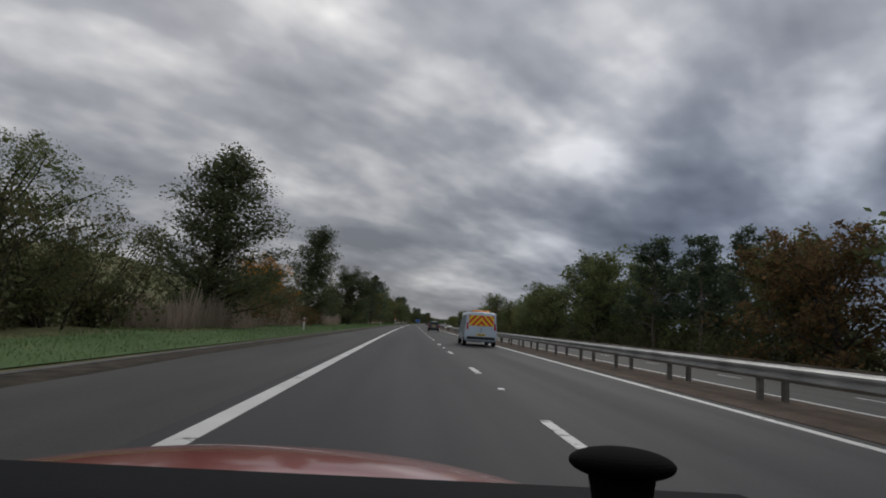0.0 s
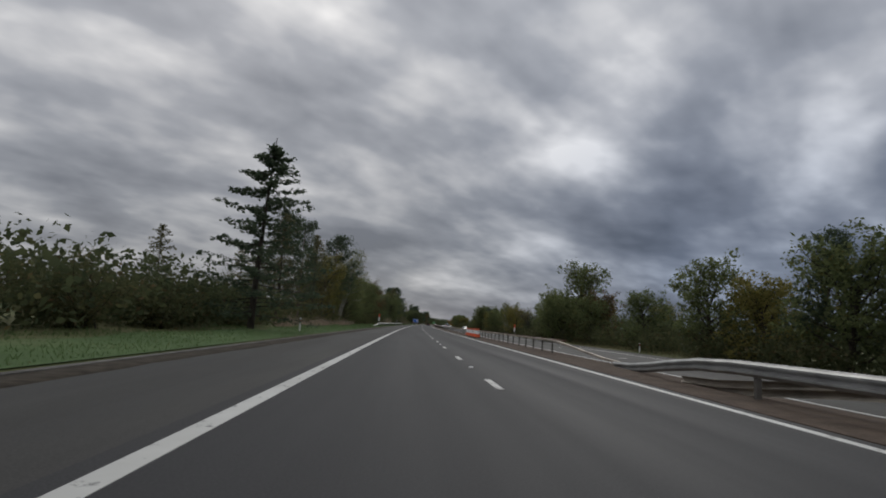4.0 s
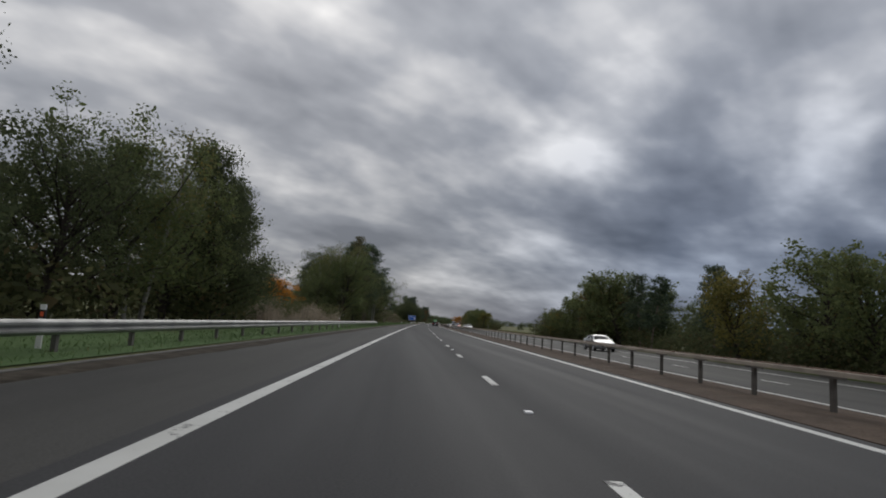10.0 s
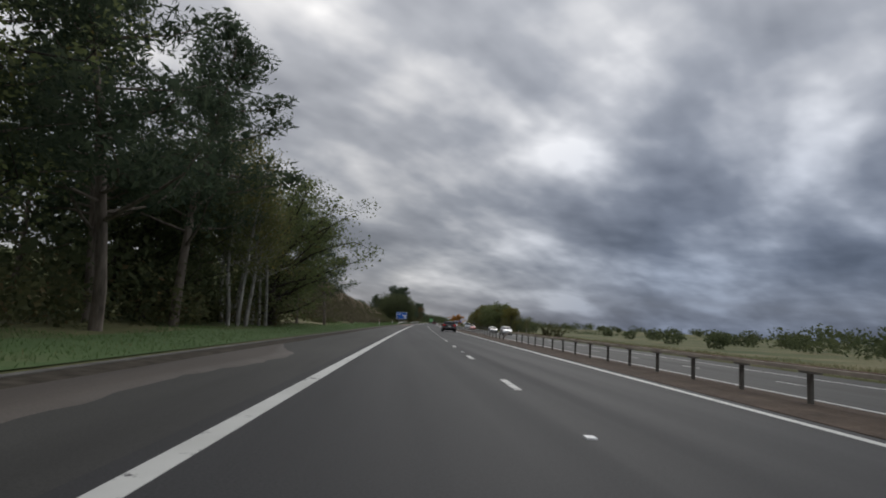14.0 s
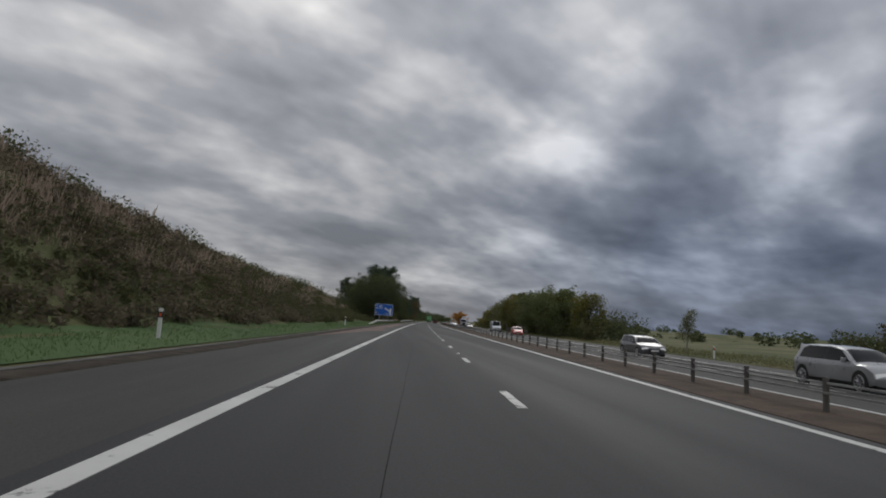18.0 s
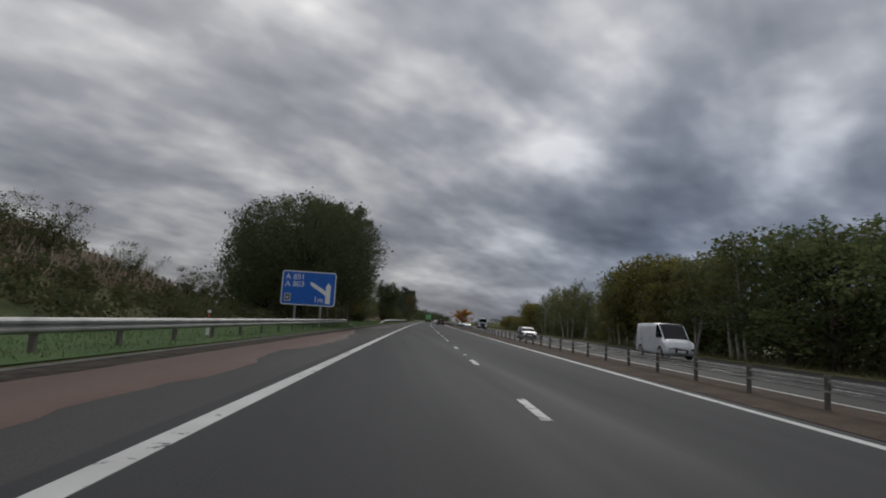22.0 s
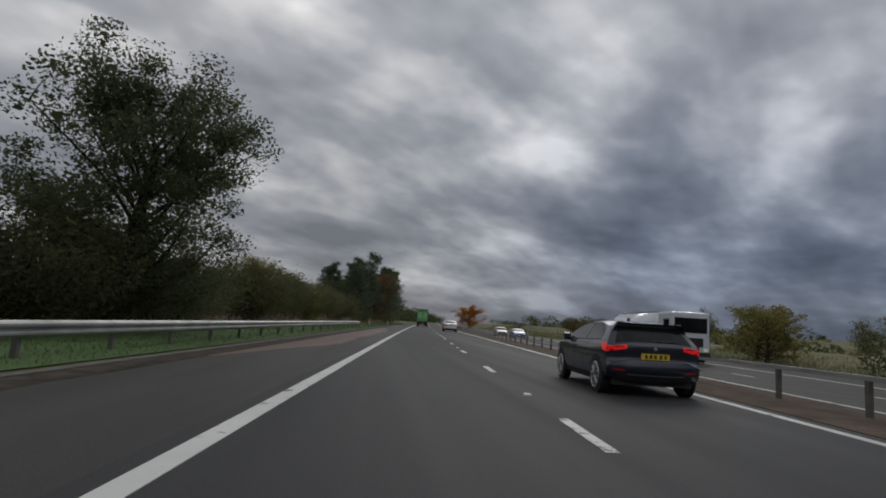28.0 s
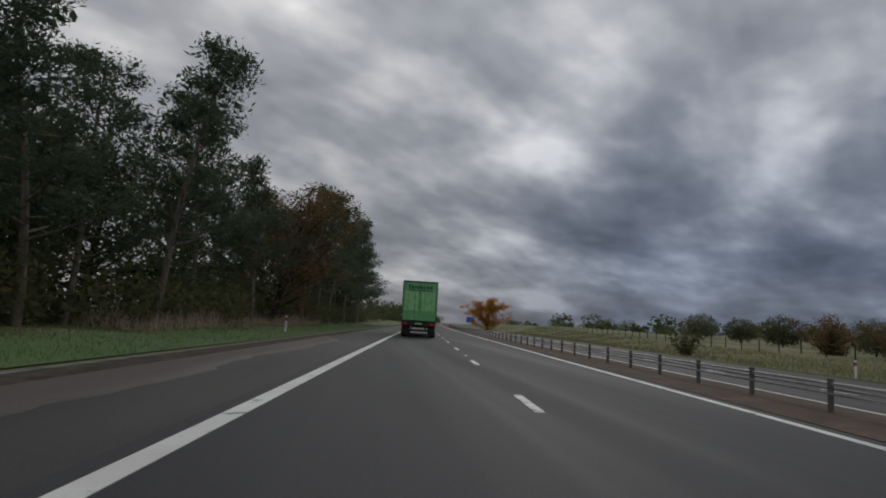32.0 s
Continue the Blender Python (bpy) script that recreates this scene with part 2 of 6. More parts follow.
L_WEED = leaves("brown_weeds", (0.085, 0.076, 0.052), (0.180, 0.156, 0.105), (0.24, 0.19, 0.15), 0.25)
L_REED = leaves("dry_reed", (0.230, 0.185, 0.145), (0.430, 0.350, 0.285))
L_BENT = leaves("bent_grass", (0.115, 0.125, 0.060), (0.205, 0.195, 0.105), (0.26, 0.23, 0.15), 0.2)
L_GRASS = leaves("verge_grass", (0.090, 0.146, 0.060), (0.118, 0.178, 0.073), (0.19, 0.185, 0.09), 0.10)

# ---- helpers for shapes ----


def mesh_from(name, verts, faces, mat=None, smooth=False):
    me = bpy.data.meshes.new(name)
    me.from_pydata([tuple(v) for v in verts], [], faces)
    me.update()
    if mat:
        me.materials.append(mat)
    if smooth:
        me.polygons.foreach_set("use_smooth", [True] * len(me.polygons))
    return me


def quads_mesh(name, pts, mat):
    """pts: n x 4 x 3 corners of loose leaves."""
    n = len(pts)
    me = bpy.data.meshes.new(name)
    me.vertices.add(4 * n)
    me.vertices.foreach_set("co", np.asarray(pts, dtype=np.float32).ravel())
    me.loops.add(4 * n)
    me.loops.foreach_set("vertex_index", np.arange(4 * n, dtype=np.int32))
    me.polygons.add(n)
    me.polygons.foreach_set("loop_start", np.arange(0, 4 * n, 4, dtype=np.int32))
    me.update(calc_edges=True)
    me.validate()
    me.materials.append(mat)
    return me


def part(name, data, parent, label="", m=None):
    ob = new(name, data)
    ob.parent = parent
    if m is not None:
        ob.matrix_basis = m
    if label:
        ob["label"] = label
    return ob


def bm_mesh(name, bm, mat, smooth=False):
    me = bpy.data.meshes.new(name)
    bm.to_mesh(me)
    bm.free()
    me.materials.append(mat)
    if smooth:
        me.polygons.foreach_set("use_smooth", [True] * len(me.polygons))
    return me


def box(bm, x0, x1, y0, y1, z0, z1, bevel=0.0):
    r = bmesh.ops.create_cube(bm, size=1.0, matrix=Matrix.Translation(((x0 + x1) / 2, (y0 + y1) / 2, (z0 + z1) / 2))
                              @ Matrix.Diagonal((x1 - x0, y1 - y0, z1 - z0, 1)))
    if bevel:
        es = list({e for v in r["verts"] for e in v.link_edges})
        bmesh.ops.bevel(bm, geom=es, offset=bevel, segments=2, affect="EDGES", profile=0.6)
    return bm


def box_mesh(name, mat, *dims, bevel=0.0):
    return bm_mesh(name, box(bmesh.new(), *dims, bevel=bevel), mat)


def cyl(bm, p, q, r0, r1=None, seg=16):
    p, q = Vector(p), Vector(q)
    d = q - p
    m = Matrix.Translation((p + q) / 2) @ d.to_track_quat("Z", "Y").to_matrix().to_4x4()
    bmesh.ops.create_cone(bm, cap_ends=True, segments=seg, radius1=r0, radius2=r0 if r1 is None else r1, depth=d.length, matrix=m)
    return bm


def strip(name, s0, s1, profile, mat, step=6.0, closed=False, ends=True):
    """A run along the road of the cross-section profile [(d, z), ...]."""
    n = max(1, round((s1 - s0) / step))
    k = len(profile)
    verts = [at(s0 + (s1 - s0) * i / n, d, z) for i in range(n + 1) for d, z in profile]
    m = k if closed else k - 1
    faces = [(i * k + j, i * k + (j + 1) % k, (i + 1) * k + (j + 1) % k, (i + 1) * k + j) for i in range(n) for j in range(m)]
    if closed and ends:
        faces += [tuple(range(k)), tuple(n * k + j for j in reversed(range(k)))]
    return mesh_from(name, verts, faces, mat)


def slab(name, s0, s1, d0, d1, z0, z1, mat, step=6.0):
    return strip(name, s0, s1, [(d0, z0), (d0, z1), (d1, z1), (d1, z0)], mat, step, True)


def ease(a, b, x):
    t = np.clip((x - a) / (b - a), 0, 1)
    return t * t * (3 - 2 * t)


# ---- ground and road ----


def height(s, d):
    """The lie of the land beside the road."""
    s, d = np.asarray(s, dtype=float), np.asarray(d, dtype=float)
    left = np.maximum(0, -d - 7.8)
    right = np.maximum(0, d - 20.4)
    z = np.where(d > 20.45, -0.44, np.where(d > 4.5, -1.2, np.where(d > -7.85, -0.25, 0.05)))
    z = z + 0.02 * np.minimum(left, 40)
    crest = 8.3 * ease(424, 446, s) * (1 - 0.42 * ease(440, 520, s)) * (1 - ease(545, 596, s))
    z = z + crest * ease(4.0, 15.0, left)
    z = z + 9.0 * ease(20, 48, left) * np.exp(-((s - 95) / 60.0) ** 2)
    z = z + 2.0 * ease(60, 400, right)
    late = ease(680, 730, s)
    z = z + late * (0.75 + 1.7 * ease(815, 930, s)) * ease(2, 12, right) - 9.0 * late * ease(20, 140, right) * (1 - ease(900, 1000, s))
    bumps = 0.16 * np.sin(s * 0.41 + d * 0.7) * np.sin(d * 0.53 - s * 0.13)
    return z + bumps * ease(1.0, 6.0, left + right) + 1.6 * np.sin(s * 0.011 + d * 0.007) * ease(60, 200, left + right)


def build_ground():
    srow = np.concatenate([np.arange(-400, -40, 40), np.arange(-40, 960, 4.0), np.arange(960, 1400, 40), np.array([1400, 1700, 2200, 3000, 4200])])
    dcol = np.concatenate([-np.array([2600, 1500, 900, 500, 300, 200, 140, 100, 80, 66]), np.arange(-56, -30, 5.0), np.arange(-30, -8, 1.6),
                           np.array([-7.86, -7.84, -4, 5, 20.44, 20.46]), np.arange(21.5, 40, 2.5), np.arange(42, 80, 8.0),
                           np.array([90, 120, 160, 220, 320, 500, 900, 1500, 2600])])
    verts = []
    for s in srow:
        zs = height(np.full(len(dcol), s), dcol)
        verts += [at(s, d, z) for d, z in zip(dcol, zs)]
    k = len(dcol)
    faces = [(i * k + j, i * k + j + 1, (i + 1) * k + j + 1, (i + 1) * k + j) for i in range(len(srow) - 1) for j in range(k - 1)]
    tagged(new("ground", mesh_from("ground", verts, faces, M_GROUND, True)), "green and straw-coloured grassland beside the motorway", "ground", kind="structure")


build_ground()
S0, S1 = -120.0, 1500.0
OPPOSITE = -0.48  # the other carriageway lies lower


def verge_material():
    m = Mat("mown_grass", 0.9, 0.0, 0.15)
    patch, fine = m.noise(0.22, 5, 0.6), m.noise(9, 4, 0.7)
    c = m.ramp(patch, (0.3, (0.070, 0.116, 0.046)), (0.6, (0.091, 0.143, 0.058)), (0.82, (0.150, 0.165, 0.085)))
    c = m.mix(0.6, c, m.ramp(fine, (0.28, (0.55, 0.58, 0.5)), (0.7, (1.4, 1.36, 1.3))), "MULTIPLY")
    m.color(c).bump(fine, 0.8, 0.05)
    return m.m


M_VERGE = verge_material()


def build_verge():
    rows = np.arange(-40, 960, 4.0)
    cols = np.array([-13.2, -11.6, -10.0, -8.6, -7.9])
    verts = [at(s, d, float(height(s, d)) + 0.03 - 0.12 * (d < -13)) for s in rows for d in cols]
    k = len(cols)
    faces = [(i * k + j, i * k + j + 1, (i + 1) * k + j + 1, (i + 1) * k + j) for i in range(len(rows) - 1) for j in range(k - 1)]
    tagged(new("grass_verge", mesh_from("grass_verge", verts, faces, M_VERGE, True)), "mown bright green grass verge beside the kerb", "verge", kind="structure")


build_verge()
tagged(new("road", slab("road", S0, S1, -4.1, 4.1, -0.3, 0.0, M_ROAD)), "dark grey asphalt two-lane carriageway", "road", kind="structure")
tagged(new("hard_shoulder", slab("hard_shoulder", S0, S1, -7.05, -4.1, -0.3, -0.004, M_SHOULDER)), "worn grey asphalt hard shoulder with dirty edge", "hard shoulder", kind="structure")
tagged(new("opposite_road", slab("opposite_road", S0, S1, 9.75, 20.3, OPPOSITE - 0.3, OPPOSITE, M_SHOULDER)), "grey asphalt opposite carriageway behind the barrier", "road", kind="structure")
tagged(new("central_reservation", strip("central_reservation", S0, S1, [(4.1, -0.3), (4.1, 0.012), (4.7, 0.05), (5.6, 0.04), (6.4, -0.02), (7.4, -0.18), (8.6, -0.36), (9.75, -0.465), (9.75, -0.8)], M_SOIL)),
       "brown gravel and soil central reservation", "central reservation", kind="structure")
tagged(new("kerb", slab("kerb", S0, S1, -7.92, -7.66, -0.3, 0.04, M_KERB)), "dirty low concrete kerb edging the grass verge", "kerb", kind="structure")


def dirt_edge():
    """Silt and broken edge between the shoulder and the kerb, with a ragged inner line."""
    rng = random.Random(5)
    n = 700
    verts, faces = [], []
    for i in range(n + 1):
        s = -60 + 980 * i / n
        inner = -7.0 + 0.16 * noise.noise((s * 0.11, 0.3, 0)) + 0.10 * noise.noise((s * 0.7, 2.0, 0))
        verts += [at(s, -7.7, 0.022), at(s, -7.4, 0.012 + rng.uniform(0, 0.012)), at(s, inner, 0.001), at(s, inner + 0.005, -0.08)]
    for i in range(n):
        faces += [(4 * i + j, 4 * i + j + 1, 4 * i + j + 5, 4 * i + j + 4) for j in range(3)]
    tagged(new("silt_strip", mesh_from("silt_strip", verts, faces, M_SILT, True)), "dark silt and crumbled asphalt along the kerb", "dirt", kind="structure")


dirt_edge()


def tar_seam(s0, s1, d, w):
    n = max(4, round((s1 - s0) / 1.5))
    verts, faces = [], []
    for i in range(n + 1):
        s = s0 + (s1 - s0) * i / n
        c = d + 0.025 * noise.noise((s * 0.5, d, 0))
        verts += [at(s, c - w / 2, -0.02), at(s, c - w / 2, 0.003), at(s, c + w / 2, 0.003), at(s, c + w / 2, -0.02)]
    for i in range(n):
        faces += [(4 * i + j, 4 * i + j + 1, 4 * i + j + 5, 4 * i + j + 4) for j in range(3)]
    tagged(new("tar_seam", mesh_from("tar_seam", verts, faces, M_TAR)), "dark tar-sealed joint in the asphalt", "road joint", kind="structure")


for s0, s1, d, w in ((405, 470, -1.72, 0.006),):
    tar_seam(s0, s1, d, w)


def line(name, s0, s1, d, w, label, z=0.0):
    tagged(new(name, slab(name, s0, s1, d - w / 2, d + w / 2, z - 0.05, z + 0.005, M_LINE)), label, "road marking", kind="structure")


line("edge_line", S0, S1, -3.75, 0.24, "solid off-white painted edge line, worn in places")
line("edge_line", S0, S1, 3.75, 0.18, "solid white painted edge line beside the reservation")
line("edge_line", S0, S1, 10.05, 0.16, "white edge line of the opposite carriageway", OPPOSITE)
line("edge_line", S0, S1, 17.2, 0.18, "white shoulder line of the opposite carriageway", OPPOSITE)


def dashes(d, first, last, phase, label, z=0.0):
    me = slab("lane_dash", 0, 2.0, -0.075, 0.075, -0.05, 0.005, M_DASH, 2.0)
    markings = tagged(new("lane_line"), label, "road marking", kind="structure")
    k = math.ceil((first - phase) / 9)
    while phase + 9 * k < last:
        ob = part("lane_dash", me, markings, m=placed(phase + 9 * k, d, z))
        k += 1


dashes(0.0, -50, 1100, 0.0, "white dashed lane line, worn")
dashes(13.5, -50, 1000, 3.0, "white dashed lane line on the opposite carriageway", OPPOSITE)


def worn_patch(s0, s1, seed, mat=None, reach=1.35, name="worn_surfacing", label="crumbled brownish surfacing along the hard shoulder's kerb"):
    """Crumbled, dusty surfacing along the kerb with a ragged inner edge."""
    rng = random.Random(seed)
    n = round((s1 - s0) / 0.5)
    verts, faces = [], []
    for i in range(n + 1):
        s = s0 + (s1 - s0) * i / n
        fade = min(1.0, 6 * min(i, n - i) / n)
        inner = -7.0 + fade * (reach + 0.6 * reach * noise.noise((s * 0.13, seed, 0)) + 0.25 * noise.noise((s * 0.9, seed, 3)) + rng.uniform(-0.05, 0.05))
        verts += [at(s, -7.05, 0.003), at(s, -7.0 + (inner + 7.0) * 0.6, 0.006), at(s, inner, 0.004), at(s, inner + 0.02, -0.05)]
    for i in range(n):
        faces += [(4 * i + j, 4 * i + j + 1, 4 * i + j + 5, 4 * i + j + 4) for j in range(3)]
    tagged(new(name, mesh_from(name, verts, faces, mat or M_WORN, True)), label, "road surface", kind="structure")


for k, (s0, s1) in enumerate(((474, 582), (684, 748))):
    worn_patch(s0, s1, 11 + k, M_RED, 1.75, "red_surfacing", "reddish-brown worn surfacing on the hard shoulder")
worn_patch(340, 372, 1)
worn_patch(582, 650, 2)
worn_patch(762, 800, 3)


# ---- trees ----


def tube(path, radii, seg=6):
    verts, faces = [], []
    for i, (p, r) in enumerate(zip(path, radii)):
        d = (path[min(i + 1, len(path) - 1)] - path[max(i - 1, 0)]).normalized()
        a = d.orthogonal().normalized()
        b = d.cross(a)
        for j in range(seg):
            w = 2 * math.pi * j / seg
            verts.append(p + (a * math.cos(w) + b * math.sin(w)) * r)
    for i in range(len(path) - 1):
        for j in range(seg):
            faces.append((i * seg + j, i * seg + (j + 1) % seg, (i + 1) * seg + (j + 1) % seg, (i + 1) * seg + j))
    return verts, faces


def leaf_quads(rng, centres, size, flat=0.5, droop=0.0, slim=1.0):
    """One small bent-free leaf spray at each centre."""
    n = len(centres)
    a = rng.normal(size=(n, 3))
    a[:, 2] = a[:, 2] * flat - droop
    a /= np.linalg.norm(a, axis=1)[:, None]
    b = np.cross(a, rng.normal(size=(n, 3)))
    b /= np.linalg.norm(b, axis=1)[:, None]
    s = size * rng.uniform(0.55, 1.3, size=(n, 1))
    a, b = a * s, b * s * slim * rng.uniform(0.45, 0.8, size=(n, 1))
    return np.stack([centres - a * 0.5 - b * 0.2, centres + b * 0.5 - a * 0.05, centres + a * 0.55 + b * 0.1, centres - b * 0.45 + a * 0.05], axis=1)


def wander(rng, p, direction, length, steps, bend, lift=0.0):
    pts = [Vector(p)]
    d = Vector(direction).normalized()
    for _ in range(steps):
        d = (d + Vector(rng.normal(size=3)) * bend + Vector((0, 0, lift))).normalized()
        pts.append(pts[-1] + d * (length / steps))
    return pts


def make_tree(kind, seed):
    """A tree ten metres high: tapered trunk with limbs, and a crown of loose leaf sprays."""
    rng = np.random.default_rng(seed)
    far = kind.endswith("_far")
    kind = kind.removesuffix("_far")
    spec = {
        "broad": (M_BARK, L_GREEN, "dark green broadleaved roadside tree with dense crown"),
        "dark": (M_BARK, L_DARK, "very dark green broadleaved tree in thick woodland"),
        "alder": (M_BARK, L_DARK, "dense dark green broadleaved tree with tapering crown"),
        "full": (M_BARK, L_DARK, "large dark green broadleaved tree with full crown"),
        "autumn": (M_BARK, L_ORANGE, "broadleaved tree with orange autumn leaves"),
        "russet": (M_BARK, L_RUST, "broadleaved tree with brown autumn leaves"),
        "yellow": (M_BARK, L_YELLOW, "broadleaved tree with yellowing autumn leaves"),
        "birch": (M_BIRCH, L_BIRCH, "slender birch tree with pale trunk and thin leaves"),
        "pine": (M_PINEBARK, L_PINE, "dark Scots pine with clumped needles and bare trunk"),
        "conifer": (M_BARK, L_PINE, "dark green conical conifer"),
        "larch": (M_BARK, L_LARCH, "thin larch tree with sparse brownish needles"),
        "hawthorn": (M_BARK, L_SCRUB, "rounded dense olive-green hawthorn bush"),
        "dome": (M_BARK, L_DARK, "round-crowned dark green tree beside the blue sign"),
        "spread": (M_PINEBARK, L_PINE, "wide spreading dark Scots pine with layered crown"),
        "shrub": (M_BARK, L_SCRUB, "dull green roadside bush"),
        "rust": (M_BARK, L_RUST, "bush with reddish-brown autumn leaves"),
        "bare": (M_BARK, None, "leafless grey tree with fine twigs"),
    }
    wood, leaf, label = spec[kind]
    V, F, C, K = [], [], [], []

    def add(path, r0, r1, seg=6):
        n = len(path)
        v, f = tube(path, [r0 + (r1 - r0) * i / (n - 1) for i in range(n)], seg)
        o = len(V)
        V.extend(v)
        F.extend([tuple(i + o for i in q) for q in f])

    def clump(p, r, n, squash=0.75):
        core = rng.normal(size=(10 if kind in ("dome", "hawthorn") else 6 if far else 4, 3)) * r * (0.5 if kind in ("dome", "hawthorn") else 0.33)
        K.append(np.array(p)[None, :] + core)
        n = int(n * (0.34 if far else 0.85))
        q = rng.normal(size=(n, 3))
        q /= np.linalg.norm(q, axis=1)[:, None]
        q *= (r * rng.uniform(0.15, 1.0, size=(n, 1)) ** 0.75)
        q[:, 2] *= squash
        C.append(np.array(p)[None, :] + q)

    size, flat, droop, slim = 0.135, 0.6, 0.0, 1.0
    if kind in ("broad", "full", "dark", "autumn", "russet", "yellow", "bare"):
        stems = 1 if kind != "bare" else 2
        top = wander(rng, (0, 0, -0.3), (0, 0, 1), 6.2, 6, 0.07)
        add(top, 0.24, 0.10, 8)
        limbs = 30 if kind != "bare" else 40
        for i in range(limbs):
            f = 0.13 + 0.87 * i / limbs
            base = top[0].lerp(top[-1], min(f, 0.98))
            k = min(int(f * 6), 5)
            base = top[k].lerp(top[k + 1], f * 6 - k) if f < 1 else top[-1]
            w = i * 2.4 + rng.uniform(-0.5, 0.5)
            reach = (3.9 * math.sin(math.pi * min(0.97, 0.22 + 0.66 * f)) ** 0.7) * rng.uniform(0.75, 1.12)
            rise = 0.15 + 1.3 * f
            limb = wander(rng, base, (math.cos(w), math.sin(w), rise), reach * (1 + 0.35 * f), 4, 0.16, 0.05)
            add(limb, 0.085 * (1.2 - 0.6 * f), 0.015, 5)
            for j in (2, 3, 4):
                twig = wander(rng, limb[j], Vector(rng.normal(size=3)) + Vector((0, 0, 0.5)), 1.1, 2, 0.2)
                add(twig, 0.02, 0.006, 3)
                if leaf:
                    n = 330 if kind == "full" else 230 if kind == "autumn" else 100
                    clump(limb[j], rng.uniform(0.7, 1.05), n)
                    clump(twig[-1], rng.uniform(0.55, 0.95), n)
                else:
                    for _ in range(3):
                        add(wander(rng, twig[-1], Vector(rng.normal(size=3)) + Vector((0, 0, 0.6)), 0.9, 2, 0.2), 0.008, 0.003, 3)
    elif kind == "alder":
        top = wander(rng, (0, 0, -0.3), (0, 0, 1), 9.6, 8, 0.03)
        add(top, 0.2, 0.03, 8)
        for i in range(64):
            f = 0.07 + 0.91 * i / 64
            k = min(int(f * 8), 7)
            base = top[k].lerp(top[k + 1], f * 8 - k)
            w = i * 2.4 + rng.uniform(-0.5, 0.5)
            reach = 3.7 * (1.03 - f) ** 0.62 * rng.uniform(0.72, 1.12)
            limb = wander(rng, base, (math.cos(w), math.sin(w), 0.45), reach, 4, 0.12, 0.02)
            add(limb, 0.06 * (1.25 - f), 0.012, 4)
            for j in (1, 2, 3, 4):
                clump(limb[j], rng.uniform(0.6, 0.95), int(165 - 80 * f), 0.8)
        clump(top[-1], 0.45, 60, 1.2)
        size = 0.13
    elif kind == "hawthorn":
        top = wander(rng, (0, 0, -0.3), (0, 0, 1), 5.0, 6, 0.08)
        add(top, 0.3, 0.12, 6)
        for i in range(64):
            u = 1 - 1.86 * (i + 0.5) / 64
            w = i * 2.39996
            r = math.sqrt(max(0.0, 1 - abs(u) ** 2.2)) * rng.uniform(0.8, 1.1)
            tip = Vector((4.9 * r * math.cos(w), 4.9 * r * math.sin(w), 4.7 + 4.1 * u * rng.uniform(0.9, 1.05)))
            base = top[2 + i % 4]
            if i % 3 == 0:
                add([base, base.lerp(tip, 0.5) + Vector((0, 0, 0.3)), tip], 0.09, 0.015, 4)
            clump(tip, rng.uniform(1.1, 1.6), 150)
            clump(base.lerp(tip, 0.65), 1.6, 70)
        size = 0.21
    elif kind == "dome":
        top = wander(rng, (0, 0, -0.3), (0, 0, 1), 6.0, 6, 0.05)
        add(top, 0.30, 0.12, 8)
        for i in range(150):
            u = 1 - 1.72 * (i + 0.5) / 150
            w = i * 2.39996
            r = math.sqrt(max(0.0, 1 - abs(u) ** 2.4))
            bump = 1 + 0.08 * math.sin(3 * w + 5 * u) + rng.uniform(-0.07, 0.04)
            tip = Vector((5.4 * r * math.cos(w) * bump, 5.4 * r * math.sin(w) * bump, 4.8 + 4.3 * u))
            base = top[2 + i % 4]
            if i % 3 == 0:
                mid = base.lerp(tip, 0.5) + Vector((0, 0, 0.3))
                add([base, mid, tip], 0.07, 0.012, 4)
            clump(tip, rng.uniform(0.85, 1.2), 330)
            clump(base.lerp(tip, rng.uniform(0.6, 0.85)), 1.2, 210)
    elif kind == "birch":
        for st in range(3):
            top = wander(rng, (0.5 * st, 0.3 * st, -0.3), (0.10 * (st - 1), 0.06, 1), 9.7 - 1.1 * st, 8, 0.045)
            add(top, 0.115, 0.02, 7)
            for i in range(26):
                f = 0.32 + 0.66 * i / 26
                k = min(int(f * 8), 7)
                base = top[k].lerp(top[k + 1], f * 8 - k)
                w = i * 2.4 + rng.uniform(-0.6, 0.6)
                limb = wander(rng, base, (math.cos(w), math.sin(w), 0.9), 2.7 * (1.25 - f), 4, 0.16, -0.12)
                add(limb, 0.03 * (1.3 - f), 0.006, 4)
                for j in (2, 3, 4):
                    clump(limb[j], 0.65, 42, 1.2)
        size, droop = 0.135, 0.35
    elif kind == "spread":
        top = wander(rng, (0, 0, -0.3), (0, 0, 1), 8.6, 8, 0.04)
        add(top, 0.24, 0.06, 8)
        for i in range(34):
            f = 0.36 + 0.62 * i / 34
            k = min(int(f * 8), 7)
            base = top[k].lerp(top[k + 1], f * 8 - k)
            w = i * 2.4 + rng.uniform(-0.5, 0.5)
            reach = 4.6 * (1.08 - f) ** 0.42 * rng.uniform(0.7, 1.1)
            limb = wander(rng, base, (math.cos(w), math.sin(w), 0.3), reach, 5, 0.12, 0.05)
            add(limb, 0.07 * (1.3 - f), 0.015, 5)
            for j in (2, 3, 4, 5):
                clump(limb[j] + Vector((0, 0, 0.15)), rng.uniform(0.6, 1.0), 120, 0.6)
        clump(top[-1], 1.0, 120, 0.8)
        size, flat, slim = 0.24, 0.9, 0.4
    elif kind == "pine":
        top = wander(rng, (0, 0, -0.3), (0, 0, 1), 9.5, 8, 0.04)
        add(top, 0.125, 0.03, 8)
